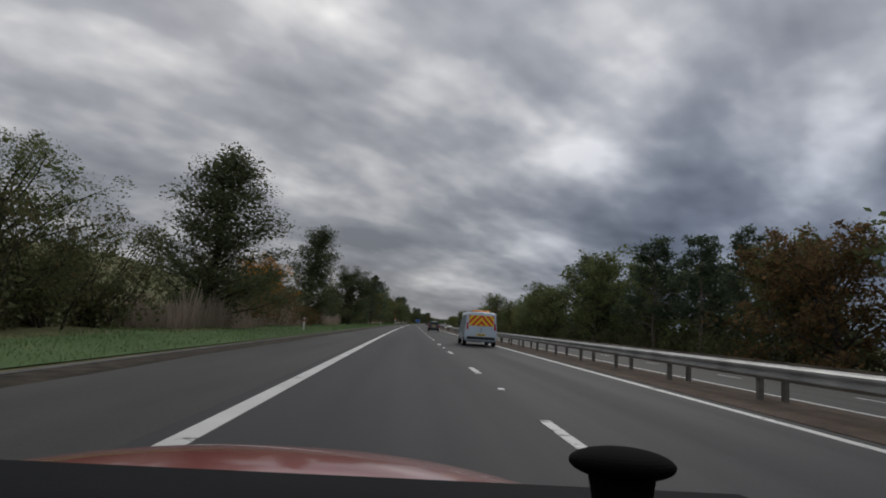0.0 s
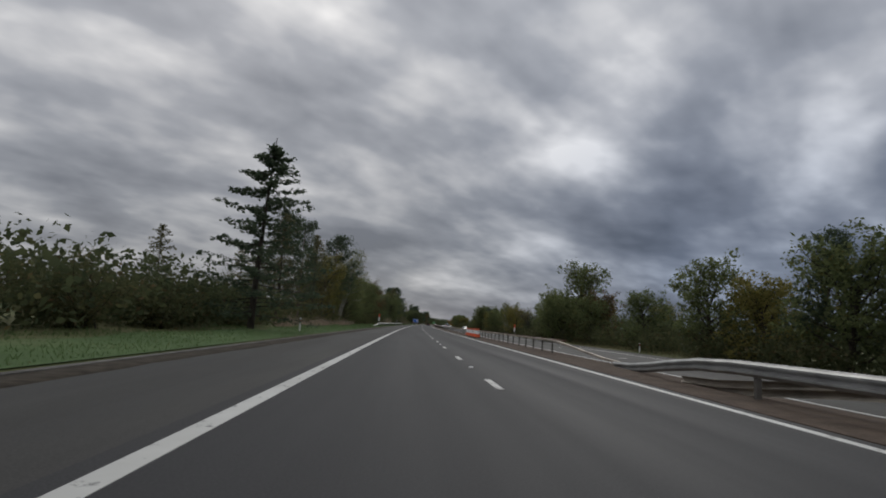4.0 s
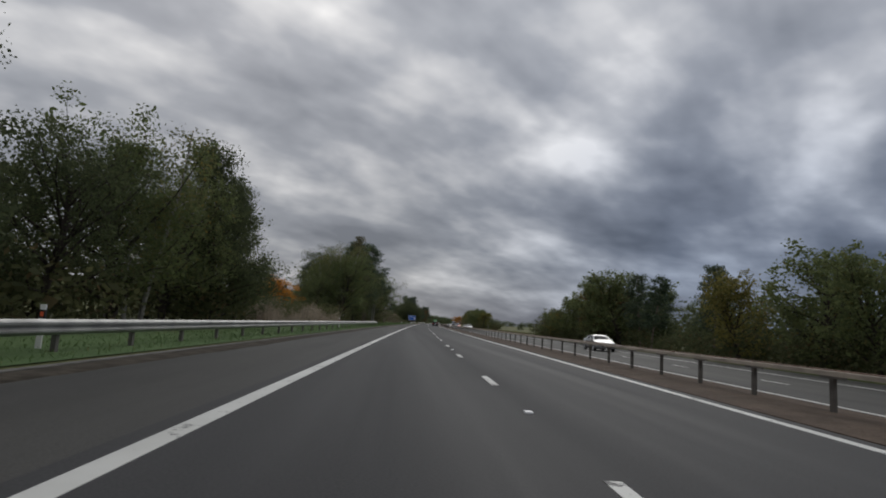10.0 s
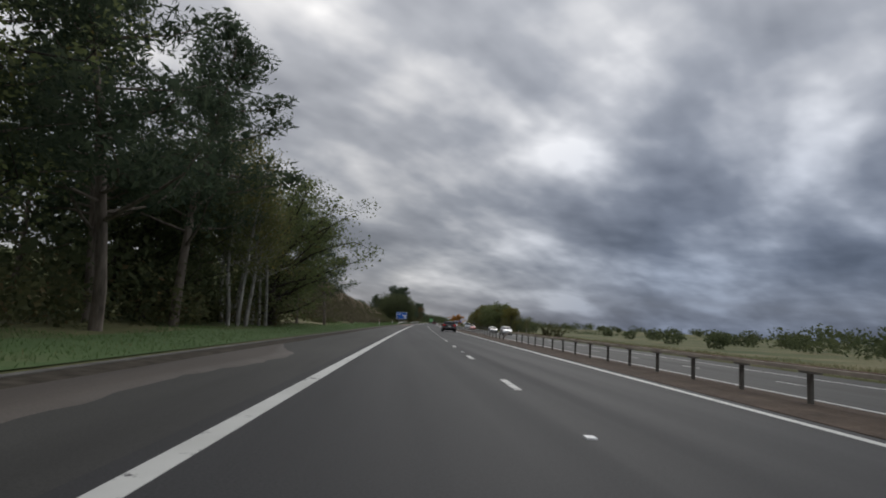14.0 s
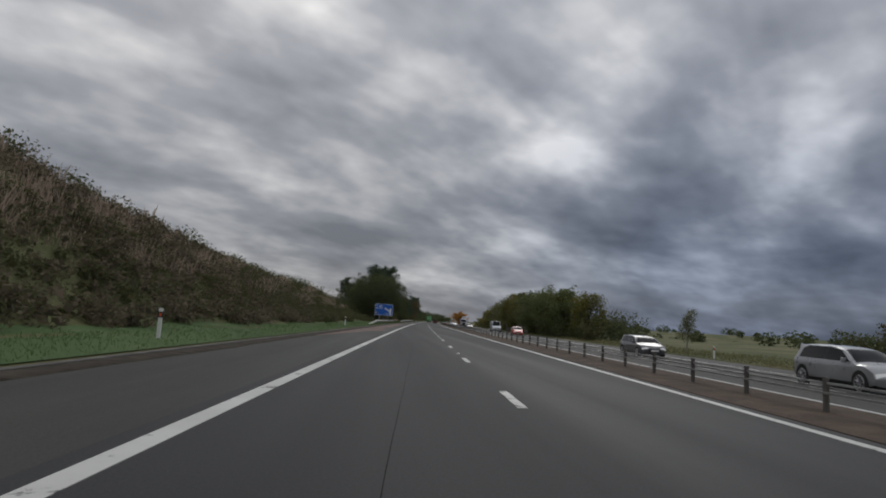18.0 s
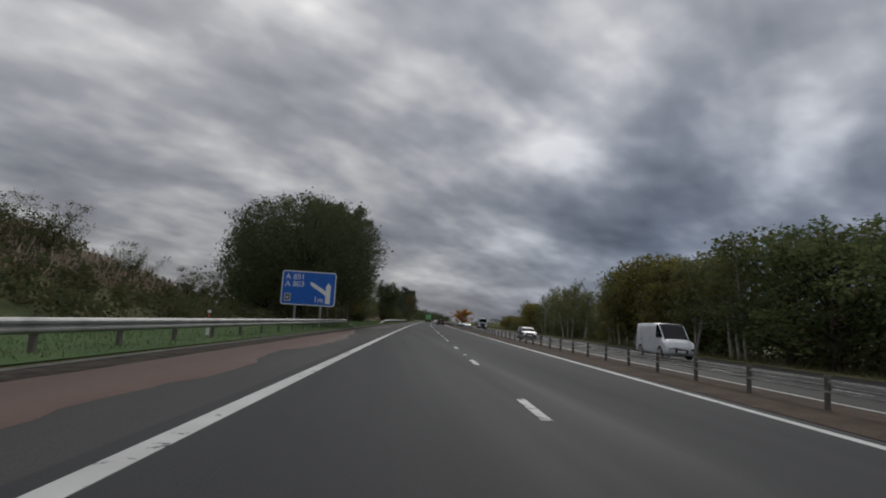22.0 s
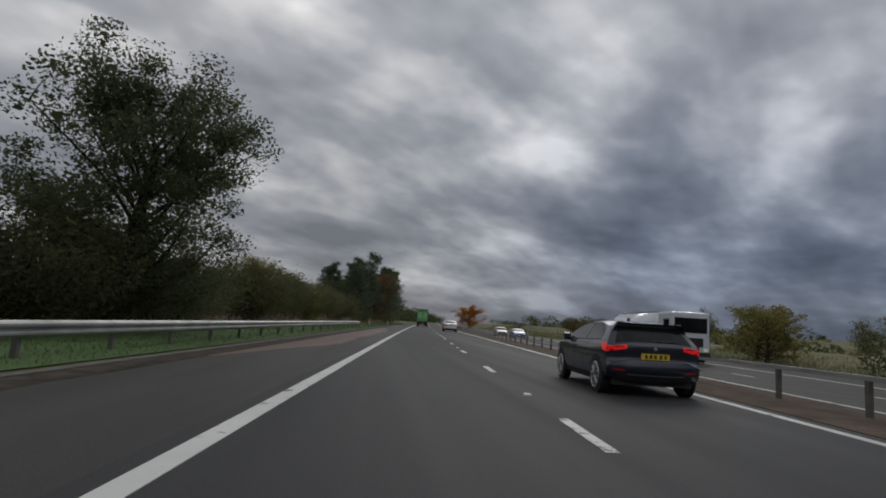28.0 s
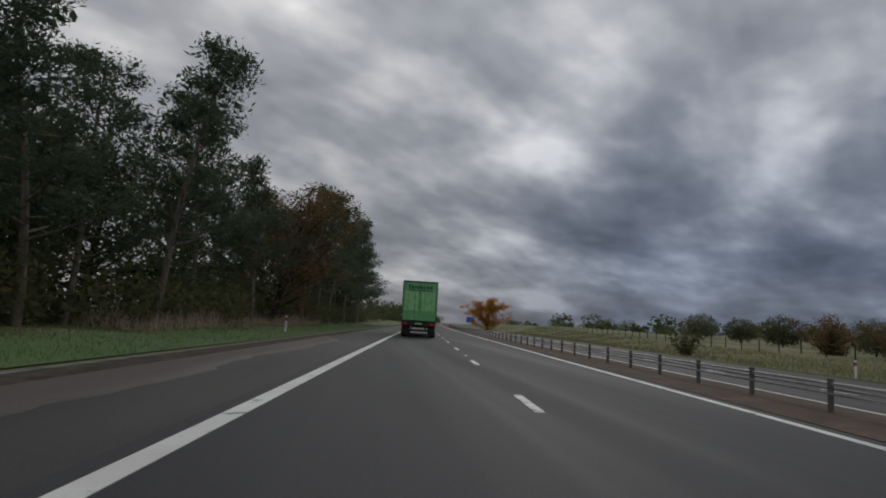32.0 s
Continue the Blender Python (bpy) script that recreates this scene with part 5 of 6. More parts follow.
def body_shell(root, kind, mat, lit, facing):
    sh = Shell(kind)
    spec, n = sh.spec, len(sh.out)
    us = np.linspace(0, n - 1.001, 6 * (n - 1) + 1)
    ts = [math.sin(math.pi / 2 * q / 11) for q in range(-11, 12)]
    rows = [[sh.over(u, t) for t in ts] for u in us]
    part("body", grid_mesh("body", rows, mat), root)
    for sx in (-1, 1):
        edge = [(r[-1].y, r[-1].z) for r in rows]
        low = [(y, 0.25) for y in np.linspace(edge[-1][0], edge[0][0], 16)[1:-1]]
        loop = edge + low
        rings = []
        for k in range(8):
            f = (k / 7) ** 1.3
            ring = []
            for y, z in loop + loop[:1]:
                cy = min(max(y, 0.55), sh.L - 0.75)
                yy, zz = y + (cy - y) * f, z + (0.62 - z) * f
                ring.append((sx * sh.width(yy, zz), yy, zz))
            rings.append(ring if sx > 0 else ring[::-1])
        part("side_panel", grid_mesh("side_panel", rings, mat), root)
        win = spec["side"]
        part("window_surround", flank("window_surround", sh, grow(win, 1.0), sx, M_BLACK, 0.003), root)
        for piece in split_window(win, spec["pillar"], 0.03):
            part("side_window", flank("side_window", sh, piece, sx, M_GLASS, 0.006), root)
        part("sill", flank("sill", sh, [(1.05, 0.24), (sh.L - 1.15, 0.24), (sh.L - 1.15, 0.34), (1.05, 0.34)], sx, M_CHASSIS, 0.006), root)
        z0, z1, ti, _ = spec["lamps"]
        # head lamps
        top, foot = sh.u_at(0.755, n - 5, n - 1.01), sh.u_at(0.63, n - 5, n - 1.01)
        part("headlamp", skin("headlamp", sh, top, foot, sx * 0.52, sx * 0.98, M_HEAD, 0.008, ((top * 0.5 + foot * 0.5), foot), 4, 8), root, "clear headlamp")
        if facing:
            continue
        a, b = sh.u_at(z0), sh.u_at(z1)
        m = (a + b) / 2
        lamp = part("tail_lamp", skin("tail_lamp", sh, a, b, sx * ti, sx, M_TAILON if lit else M_TAIL, 0.010, (a + (b - a) * 0.30, b - (b - a) * 0.04), 6, 12), root, "glowing red tail lamp" if lit else "red tail lamp")
        wrap = [(0.0, z0 + 0.005), (0.16, z0 + 0.03), (0.30, z1 - 0.02), (0.27, z1 + 0.005), (0.0, z1)]
        y0 = sh.over(m, 1.0).y - 0.004
        part("lamp_side", flank("lamp_side", sh, [(y0 + y, z) for y, z in wrap], sx, M_TAILON if lit else M_TAIL, 0.008), lamp)
        part("lamp_bar", skin("lamp_bar", sh, m - (b - a) * 0.05, m + (b - a) * 0.07, sx * (ti + 0.06), sx * 0.93, M_DARKRED, 0.013, None, 1, 8), lamp, "dark red strip")
        part("lamp_bar", skin("lamp_bar", sh, a + (b - a) * 0.06, a + (b - a) * 0.16, sx * (ti + 0.25), sx * 0.95, M_DARKRED, 0.013, None, 1, 8), lamp, "dark red strip")
        part("reflector", skin("reflector", sh, sh.u_at(0.46, 0, 3), sh.u_at(0.485, 0, 3), sx * 0.66, sx * 0.9, M_TAIL, 0.006, None, 1, 4), root, "small red reflector")
    ga, gb = spec["glass"]
    part("rear_window", skin("rear_window", sh, ga + 0.05, gb - 0.02, -0.86, 0.86, M_GLASS, 0.005, None, 8, 16), root)
    wa, wb = spec["screen"]
    part("windscreen", skin("windscreen", sh, wa + 0.08, wb - 0.02, -0.9, 0.9, M_GLASS, 0.005, None, 8, 16), root)
    if kind != "sedan":
        part("spoiler", skin("spoiler", sh, gb - 0.04, gb + 0.85, -0.8, 0.8, M_BLACK if kind == "hatch" else mat, 0.006, None, 5, 14), root)
    part("lower_bumper", skin("lower_bumper", sh, 0.05, 1.15, -0.80, 0.80, M_CHASSIS, 0.007, None, 4, 14), root, "black lower bumper")
    if not facing:
        part("chrome_strip", skin("chrome_strip", sh, 1.02, 1.12, -0.62, 0.62, M_RIM, 0.012, None, 1, 12), root)
        part("tailgate_seam", skin("tailgate_seam", sh, 3.30, 3.42, -0.7, 0.7, M_CHASSIS, 0.003, None, 1, 12), root)
        part("wiper", skin("wiper", sh, ga + 0.14, ga + 0.20, -0.05, 0.5, M_BLACK, 0.014, None, 1, 8), root) if kind != "sedan" else None
    part("floor_pan", box_mesh("floor_pan", M_CHASSIS, -0.74 * sh.w / 0.9, 0.74 * sh.w / 0.9, 0.2, sh.L - 0.25, 0.20, 0.34), root)
    return sh


def van_shell(root, kind, mat, lit):
    rows, rings, ys = hull_faces(kind)
    k = len(rings[0])
    tops = [r[3] - r[2] for r in rows]
    L = ys[-1]
    buckets = {}
    van = kind == "van"
    roof_from = 0.30 if kind in ("hatch", "small", "estate") else 0.5
    peak = max(r[3] for r in rows)
    for i in range(len(rings) - 1):
        ym = (ys[i] + ys[i + 1]) / 2
        rise = rows[i + 1][3] - rows[i][3]
        cab = (tops[i] + tops[i + 1]) / 2
        for j in range(k):
            a, b = rings[i][j], rings[i][(j + 1) % k]
            v = (a[2] + b[2]) / 2 if abs(a[2] - b[2]) < 2 else 0.5
            side = 1 if (a[0] + b[0]) > 0 else -1
            where = "body"
            zm = (a[1] + b[1]) / 2
            if 5.2 < v < 6.0 and cab > 0.2 and not (van and ym < 3.2):
                ok = True
                for pillar in ((0.47, 0.05),) if kind != "small" else ((0.40, 0.05),):
                    ok = ok and abs(ym / L - pillar[0]) > pillar[1] / L * 1.2
                where = ("side_window", side) if ok else "body"
            elif v > 6.3 and cab > 0.10 and abs(rise) > 0.030 and rows[i][3] < peak - 0.02 and not (van and ym < 2):
                where = "rear_window" if ym < L * 0.45 else "windscreen"
            elif 4.4 < v < 5.0 and ym > L - 0.40 and ym < L - 0.12:
                where = ("headlamp", side)
            elif v < 2.6 and 0.45 < ym < L - 0.35 and not van:
                where = "sill"
            buckets.setdefault(where, []).append((i, j))
    mats = {"body": mat, "side_window": M_GLASS, "rear_window": M_GLASS, "windscreen": M_GLASS, "tail_lamp": M_TAILON if lit else M_TAIL, "headlamp": M_HEAD, "sill": M_CHASSIS}
    for where, cells in buckets.items():
        nm = where if isinstance(where, str) else where[0]
        index, verts, faces = {}, [], []

        def vid(i, j):
            j %= k
            if (i, j) not in index:
                index[(i, j)] = len(verts)
                verts.append((rings[i][j][0], ys[i], rings[i][j][1]))
            return index[(i, j)]
        for i, j in cells:
            faces.append((vid(i, j + 1), vid(i, j), vid(i + 1, j), vid(i + 1, j + 1)))
        if nm == "body":
            for i in (0, len(rings) - 1):
                loop = [vid(i, j) for j in range(k)]
                faces.append(tuple(loop if i == 0 else reversed(loop)))
        me = mesh_from(nm, verts, faces, mats[nm], True)
        part(nm, me, root)
    return max(r[4] for r in rows), L, peak


def car(name, kind, mat, label, lit=False, plate=None, rims=None, facing=False, stripe=None):
    root = tagged(new(name), label, "car" if name != "van" else "van")
    van = kind == "van"
    if van:
        w, L, peak = van_shell(root, kind, mat, lit)
    else:
        sh = body_shell(root, kind, mat, lit, facing)
        w, L, peak = sh.w, sh.L, sh.peak
    r = 0.335 if van else (0.30 if kind == "small" else 0.332)
    axles = (0.95, L - 0.95) if van else (0.72 if kind != "small" else 0.62, L - 0.86 if kind != "small" else L - 0.68)
    for y in axles:
        for sx in (-1, 1):
            wheel = new("wheel")
            wheel.parent = root
            wheel.matrix_basis = pose(sx * (w - 0.088), y, r)
            bm = bmesh.new()
            cyl(bm, (-0.10, 0, 0), (0.10, 0, 0), r, seg=28)
            es = [e for e in bm.edges if len(e.link_faces) == 2 and any(len(f.verts) > 6 for f in e.link_faces)]
            bmesh.ops.bevel(bm, geom=es, offset=0.03, segments=2, affect="EDGES")
            part("tyre", bm_mesh("tyre", bm, M_TYRE), wheel)
            bm = bmesh.new()
            x = sx * 0.118
            cyl(bm, (x - sx * 0.03, 0, 0), (x, 0, 0), r * 0.17, seg=14)
            for q in range(10):
                a = radians(36 * q + 10)
                d = Vector((0, math.cos(a), math.sin(a)))
                cyl(bm, Vector((x - sx * 0.010, 0, 0)) + d * r * 0.12, Vector((x - sx * 0.016, 0, 0)) + d * r * 0.70, 0.024, 0.017, 6)
            for q in range(28):
                a0, a1 = radians(360 / 28 * q), radians(360 / 28 * (q + 1))
                cyl(bm, (x - sx * 0.014, math.cos(a0) * r * 0.72, math.sin(a0) * r * 0.72), (x - sx * 0.014, math.cos(a1) * r * 0.72, math.sin(a1) * r * 0.72), 0.016, seg=5)
            part("rim", bm_mesh("rim", bm, rims or M_RIM), wheel, "spoked alloy rim")
            bm = bmesh.new()
            cyl(bm, (sx * (w - 0.05), y, r + 0.03), (sx * (w + 0.004), y, r + 0.03), r + 0.042, seg=32)
            part("wheel_arch", bm_mesh("wheel_arch", bm, M_CHASSIS), root)
    ymir = L * (0.66 if not van else 0.74)
    for sx in (-1, 1):
        zb = 1.0 if not van else 1.25
        bm = box(bmesh.new(), sx * (w + 0.03) - 0.08, sx * (w + 0.03) + 0.08, ymir - 0.05, ymir + 0.06, zb - 0.07, zb + (0.09 if not van else 0.2), bevel=0.03)
        part("wing_mirror", bm_mesh("wing_mirror", bm, mat if not van else M_BLACK), root)
    zpl = sh.spec["plate"] if not van else 0.72
    ypl = sh.outline(sh.u_at(zpl - 0.05))[0] if not van else 0.0
    if plate:
        p = part("number_plate", box_mesh("number_plate", plate, -0.26, 0.26, ypl - 0.022, ypl + 0.012, zpl - 0.11, zpl), root, "number plate with dark bars")
        for q in range(5):
            part("plate_bar", box_mesh("plate_bar", M_BLACK, -0.20 + q * 0.085 + (0.02 if q > 2 else 0), -0.15 + q * 0.085 + (0.02 if q > 2 else 0), ypl - 0.026, ypl - 0.021, zpl - 0.09, zpl - 0.02), p)
    if facing:
        part("number_plate", box_mesh("number_plate", M_WHITE, -0.26, 0.26, L - 0.02, L + 0.012, 0.44, 0.55), root, "white number plate")
        part("grille", box_mesh("grille", M_BLACK, -0.42, 0.42, L - 0.05, L + 0.004, 0.40, 0.62, bevel=0.02), root)
    if not van:
        if not facing:
            zb = zpl + (0.09 if kind != "small" else 0.07)
            yb = sh.outline(sh.u_at(zb))[0]
            bm = bmesh.new()
            cyl(bm, (0, yb - 0.012, zb), (0, yb + 0.02, zb), 0.034, seg=16)
            part("badge", bm_mesh("badge", bm, M_RIM), root)
        for sx in (-1, 1):
            for q in (0.33, 0.55) if kind != "small" else (0.36,):
                yh = L * q
                xh = sx * (sh.width(yh, 0.815) + 0.004)
                part("door_handle", box_mesh("door_handle", mat, xh - 0.012, xh + 0.012, yh, yh + 0.16, 0.80, 0.83, bevel=0.006), root)
                part("door_seam", flank("door_seam", sh, [(yh - 0.06, 0.36), (yh - 0.049, 0.36), (yh - 0.049, 0.66), (yh - 0.049, 0.93), (yh - 0.06, 0.93), (yh - 0.06, 0.66)], sx, M_CHASSIS, 0.003), root)
    if not van:
        bm = box(bmesh.new(), -0.012, 0.012, L * 0.33, L * 0.33 + 0.12, peak - 0.02, peak + 0.06, bevel=0.008)
        part("aerial", bm_mesh("aerial", bm, M_BLACK), root)
    return root


P_NAVY = paint("navy_paint", (0.012, 0.016, 0.030), 0.25)
P_BLUEGREY = paint("dark_blue_grey_paint", (0.026, 0.036, 0.052), 0.3)
P_BLACK = paint("black_paint", (0.012, 0.012, 0.014), 0.2)
P_WHITE = paint("white_paint", (0.68, 0.72, 0.77))
P_GREY = paint("grey_metallic_paint", (0.13, 0.135, 0.14), 0.5)
P_SILVER = paint("silver_paint", (0.40, 0.41, 0.42), 0.5)
P_RED = paint("red_paint", (0.55, 0.035, 0.025))
P_BLUE = paint("blue_paint", (0.02, 0.10, 0.36), 0.2)
P_PALEBLUE = paint("pale_blue_white_paint", (0.52, 0.62, 0.72))

car("car", "small", P_BLUEGREY, "small dark blue-grey hatchback in the outer lane", plate=M_YPLATE, rims=M_DARKRIM).matrix_basis = placed(83.3, 1.75)
car("car", "hatch", P_BLACK, "black hatchback with bright tail lamps in the outer lane", True, M_SIGNWHITE, M_DARKRIM).matrix_basis = placed(427.5, 2.2)
car("car", "hatch", P_NAVY, "dark navy hatchback with red tail lamps and silver wheels", True, M_YPLATE).matrix_basis = placed(680.0, 2.45)
car("car", "sedan", P_WHITE, "white saloon car with lit red tail lamps", True, M_YPLATE, M_DARKRIM).matrix_basis = placed(748.05, 2.13)
car("car", "estate", P_GREY, "grey estate car on the opposite carriageway", facing=True).matrix_basis = placed(481.6 + 4.66, 14.6, OPPOSITE, 180)
car("car", "small", P_RED, "small bright red hatchback on the opposite carriageway", facing=True).matrix_basis = placed(536.2 + 3.57, 14.2, OPPOSITE, 180)
car("car", "hatch", P_BLUE, "blue hatchback with headlamps on, opposite carriageway", facing=True).matrix_basis = placed(754.1 + 4.35, 12.4, OPPOSITE, 180)
car("car", "estate", P_BLACK, "dark estate car with headlamps on, opposite carriageway", facing=True).matrix_basis = placed(765.3 + 4.66, 11.4, OPPOSITE, 180)
car("car", "sedan", P_SILVER, "silver saloon car on the opposite carriageway", facing=True).matrix_basis = placed(300.8 + 4.46, 14.9, OPPOSITE, 180)
car("car", "hatch", P_WHITE, "white hatchback beside a tanker on the opposite carriageway", facing=True).matrix_basis = placed(716 + 4.35, 11.6, OPPOSITE, 180)
car("car", "estate", P_BLACK, "black estate car beside the autumn birches", facing=True).matrix_basis = placed(603.6 + 4.66, 11.4, OPPOSITE, 180)
car("car", "estate", P_SILVER, "silver estate car on the opposite carriageway", facing=True).matrix_basis = placed(461 + 4.66, 14.8, OPPOSITE, 180) @ Matrix.Diagonal((1, 1, 1.1, 1))
car("van", "van", P_WHITE, "white panel van with headlamps on, opposite carriageway", facing=True).matrix_basis = placed(570 + 4.95, 14.8, OPPOSITE, 180) @ Matrix.Diagonal((1.03, 1.1, 1.18, 1))


def clip_poly(poly, x0, x1, z0, z1):
    for axis, lim, keep in ((0, x0, 1), (0, x1, -1), (1, z0, 1), (1, z1, -1)):
        out = []
        for a, b in zip(poly, poly[1:] + poly[:1]):
            ia, ib = keep * (a[axis] - lim) >= 0, keep * (b[axis] - lim) >= 0
            if ia:
                out.append(a)
            if ia != ib:
                t = (lim - a[axis]) / (b[axis] - a[axis])
                out.append((a[0] + t * (b[0] - a[0]), a[1] + t * (b[1] - a[1])))
        poly = out
        if len(poly) < 3:
            return []
    return poly


M_CHEVY = plain("chevron_yellow", (0.78, 0.60, 0.02), 0.4, vary=0.05)
M_CHEVR = plain("chevron_red", (0.62, 0.035, 0.02), 0.4, vary=0.05)
M_AMBER = plain("amber_lens", (0.75, 0.25, 0.02), 0.25)


def works_van(s, d):
    v = car("van", "van", P_PALEBLUE, "pale blue-white works van with red and yellow rear chevrons", plate=M_YPLATE)
    sign_face("chevron_panel", [(-0.72, 1.18), (0.72, 1.18), (0.72, 1.78), (-0.72, 1.78)], 0.008, M_CHEVY, v, -0.004, "yellow chevron panel")
    for sx in (-1, 1):
        for q in range(-1, 4):
            z = 1.0 + q * 0.36
            poly = clip_poly([(0, z + 0.32), (0, z + 0.50), (sx * 0.72, z - 0.28), (sx * 0.72, z - 0.46)], min(0, sx * 0.72), max(0, sx * 0.72), 1.18, 1.78)
            if poly:
                sign_face("chevron_stripe", poly, 0.004, M_CHEVR, v, -0.013, "red chevron stripe")
    part("light_bar", box_mesh("light_bar", M_AMBER, -0.5, 0.5, 0.35, 0.6, 1.98, 2.09, bevel=0.03), v, "amber roof light bar")
    for sx in (-1, 1):
        part("tail_lamp", box_mesh("tail_lamp", M_TAIL, sx * 0.80 - 0.05, sx * 0.80 + 0.05, -0.012, 0.03, 0.95, 1.35, bevel=0.02), v, "tall red tail lamp")
    part("bumper", box_mesh("bumper", M_CHASSIS, -0.82, 0.82, -0.03, 0.1, 0.40, 0.56, bevel=0.03), v)
    part("door_seam", box_mesh("door_seam", M_CHASSIS, -0.008, 0.008, -0.008, 0.02, 0.58, 1.9), v)
    v.matrix_basis = placed(s, d)


works_van(28.6, 2.4)

M_LGREEN = plain("bright_green_curtain", (0.15, 0.45, 0.16), 0.45, vary=0.2)
M_LPALE = plain("pale_green_panel", (0.27, 0.60, 0.24), 0.45, vary=0.2)
M_DGREEN = plain("dark_green_frame", (0.02, 0.085, 0.05), 0.5, vary=0.2)


def lorry(s, d):
    t = tagged(new("lorry"), "green box-trailer lorry seen from its dark-framed rear doors", "lorry")
    w, z0, z1, n = 1.27, 1.15, 4.05, 13.4
    part("trailer_body", box_mesh("trailer_body", M_DGREEN, -w, w, 0.05, n, z0, z1, bevel=0.03), t)
    for sx in (-1, 1):
        a, b = (0.012, w - 0.09) if sx > 0 else (-w + 0.09, -0.012)
        door = part("rear_door", box_mesh("rear_door", M_LGREEN, a, b, 0.0, 0.05, z0 + 0.06, z1 - 0.14, bevel=0.012), t, "bright green rear door")
        part("door_panel", box_mesh("door_panel", M_LPALE, a + 0.1, b - 0.1, -0.006, 0.0, z0 + 0.75, z1 - 0.75), door, "paler green panel")
        for q in (0.28, 0.72):
            x = a + (b - a) * q
            bm = bmesh.new()
            cyl(bm, (x, -0.03, z0 + 0.05), (x, -0.03, z1 - 0.15), 0.018, seg=8)
            part("lock_bar", bm_mesh("lock_bar", bm, M_GALV), door)
        for q in range(4):
            z = z0 + 0.4 + q * 0.7
            part("hinge", box_mesh("hinge", M_GALV, sx * (w - 0.06) - 0.08, sx * (w - 0.06) + 0.06, -0.015, 0.02, z, z + 0.07), door)
        part("tail_lamp", box_mesh("tail_lamp", M_TAIL, sx * 1.0 - 0.2, sx * 1.0 + 0.2, -0.03, 0.05, 0.86, 1.0, bevel=0.01), t, "red tail lamp")
        part("mudflap", box_mesh("mudflap", M_BLACK, sx * 0.95 - 0.28, sx * 0.95 + 0.28, 0.55, 0.57, 0.18, 0.8), t)
        part("buffer", box_mesh("buffer", M_BLACK, sx * 1.1 - 0.08, sx * 1.1 + 0.08, -0.07, 0.02, 1.02, 1.16, bevel=0.02), t)
    # unreadable lettering and the maker's mark as bars
    for q in range(8):
        x = -0.86 + q * 0.22
        part("lettering_bar", box_mesh("lettering_bar", M_DGREEN, x, x + 0.16, -0.012, -0.006, z1 - 0.58, z1 - (0.36 if q else 0.28)), t, "dark green lettering bar")
    for q in range(11):
        x = -0.86 + q * 0.16
        part("lettering_bar", box_mesh("lettering_bar", M_DGREEN, x, x + 0.12, -0.012, -0.006, z1 - 0.74, z1 - 0.66), t)
    part("crossbeam", box_mesh("crossbeam", M_CHASSIS, -1.24, 1.24, 0.0, 0.12, 0.82, 1.12, bevel=0.01), t, "dirty black rear crossbeam")
    part("number_plate", box_mesh("number_plate", M_LPALE, -0.26, 0.26, -0.02, 0.0, 0.92, 1.04), t, "green-tinted plate")
    part("underrun_bar", box_mesh("underrun_bar", M_CHASSIS, -1.2, 1.2, 0.02, 0.14, 0.42, 0.56, bevel=0.02), t)
    for sx in (-0.5, 0.5):
        part("chassis_rail", box_mesh("chassis_rail", M_CHASSIS, sx - 0.06, sx + 0.06, 0.1, n, 0.8, 1.15), t)
        part("bracket", box_mesh("bracket", M_CHASSIS, sx - 0.05, sx + 0.05, 0.04, 0.12, 0.5, 0.85), t)
    bm = bmesh.new()
    cyl(bm, (-0.19, 0, 0), (0.19, 0, 0), 0.5, seg=28)
    me = bm_mesh("tyre", bm, M_TYRE)
    bm = bmesh.new()
    cyl(bm, (-0.195, 0, 0), (0.195, 0, 0), 0.27, seg=20)
    rim = bm_mesh("rim", bm, M_RIM)
    for y in (1.6, 2.9, 4.2, 12.0, 14.6):
        for sx in (-1, 1):
            wheel = new("wheel")
            wheel.parent = t
            wheel.matrix_basis = pose(sx * 1.05, y, 0.5)
            part("tyre", me, wheel)
            part("rim", rim, wheel)
    part("cab", box_mesh("cab", M_DGREEN, -1.24, 1.24, n + 0.7, n + 2.9, 0.55, 3.7, bevel=0.15), t)
    t.matrix_basis = placed(s, d)


lorry(808.5, -1.9)


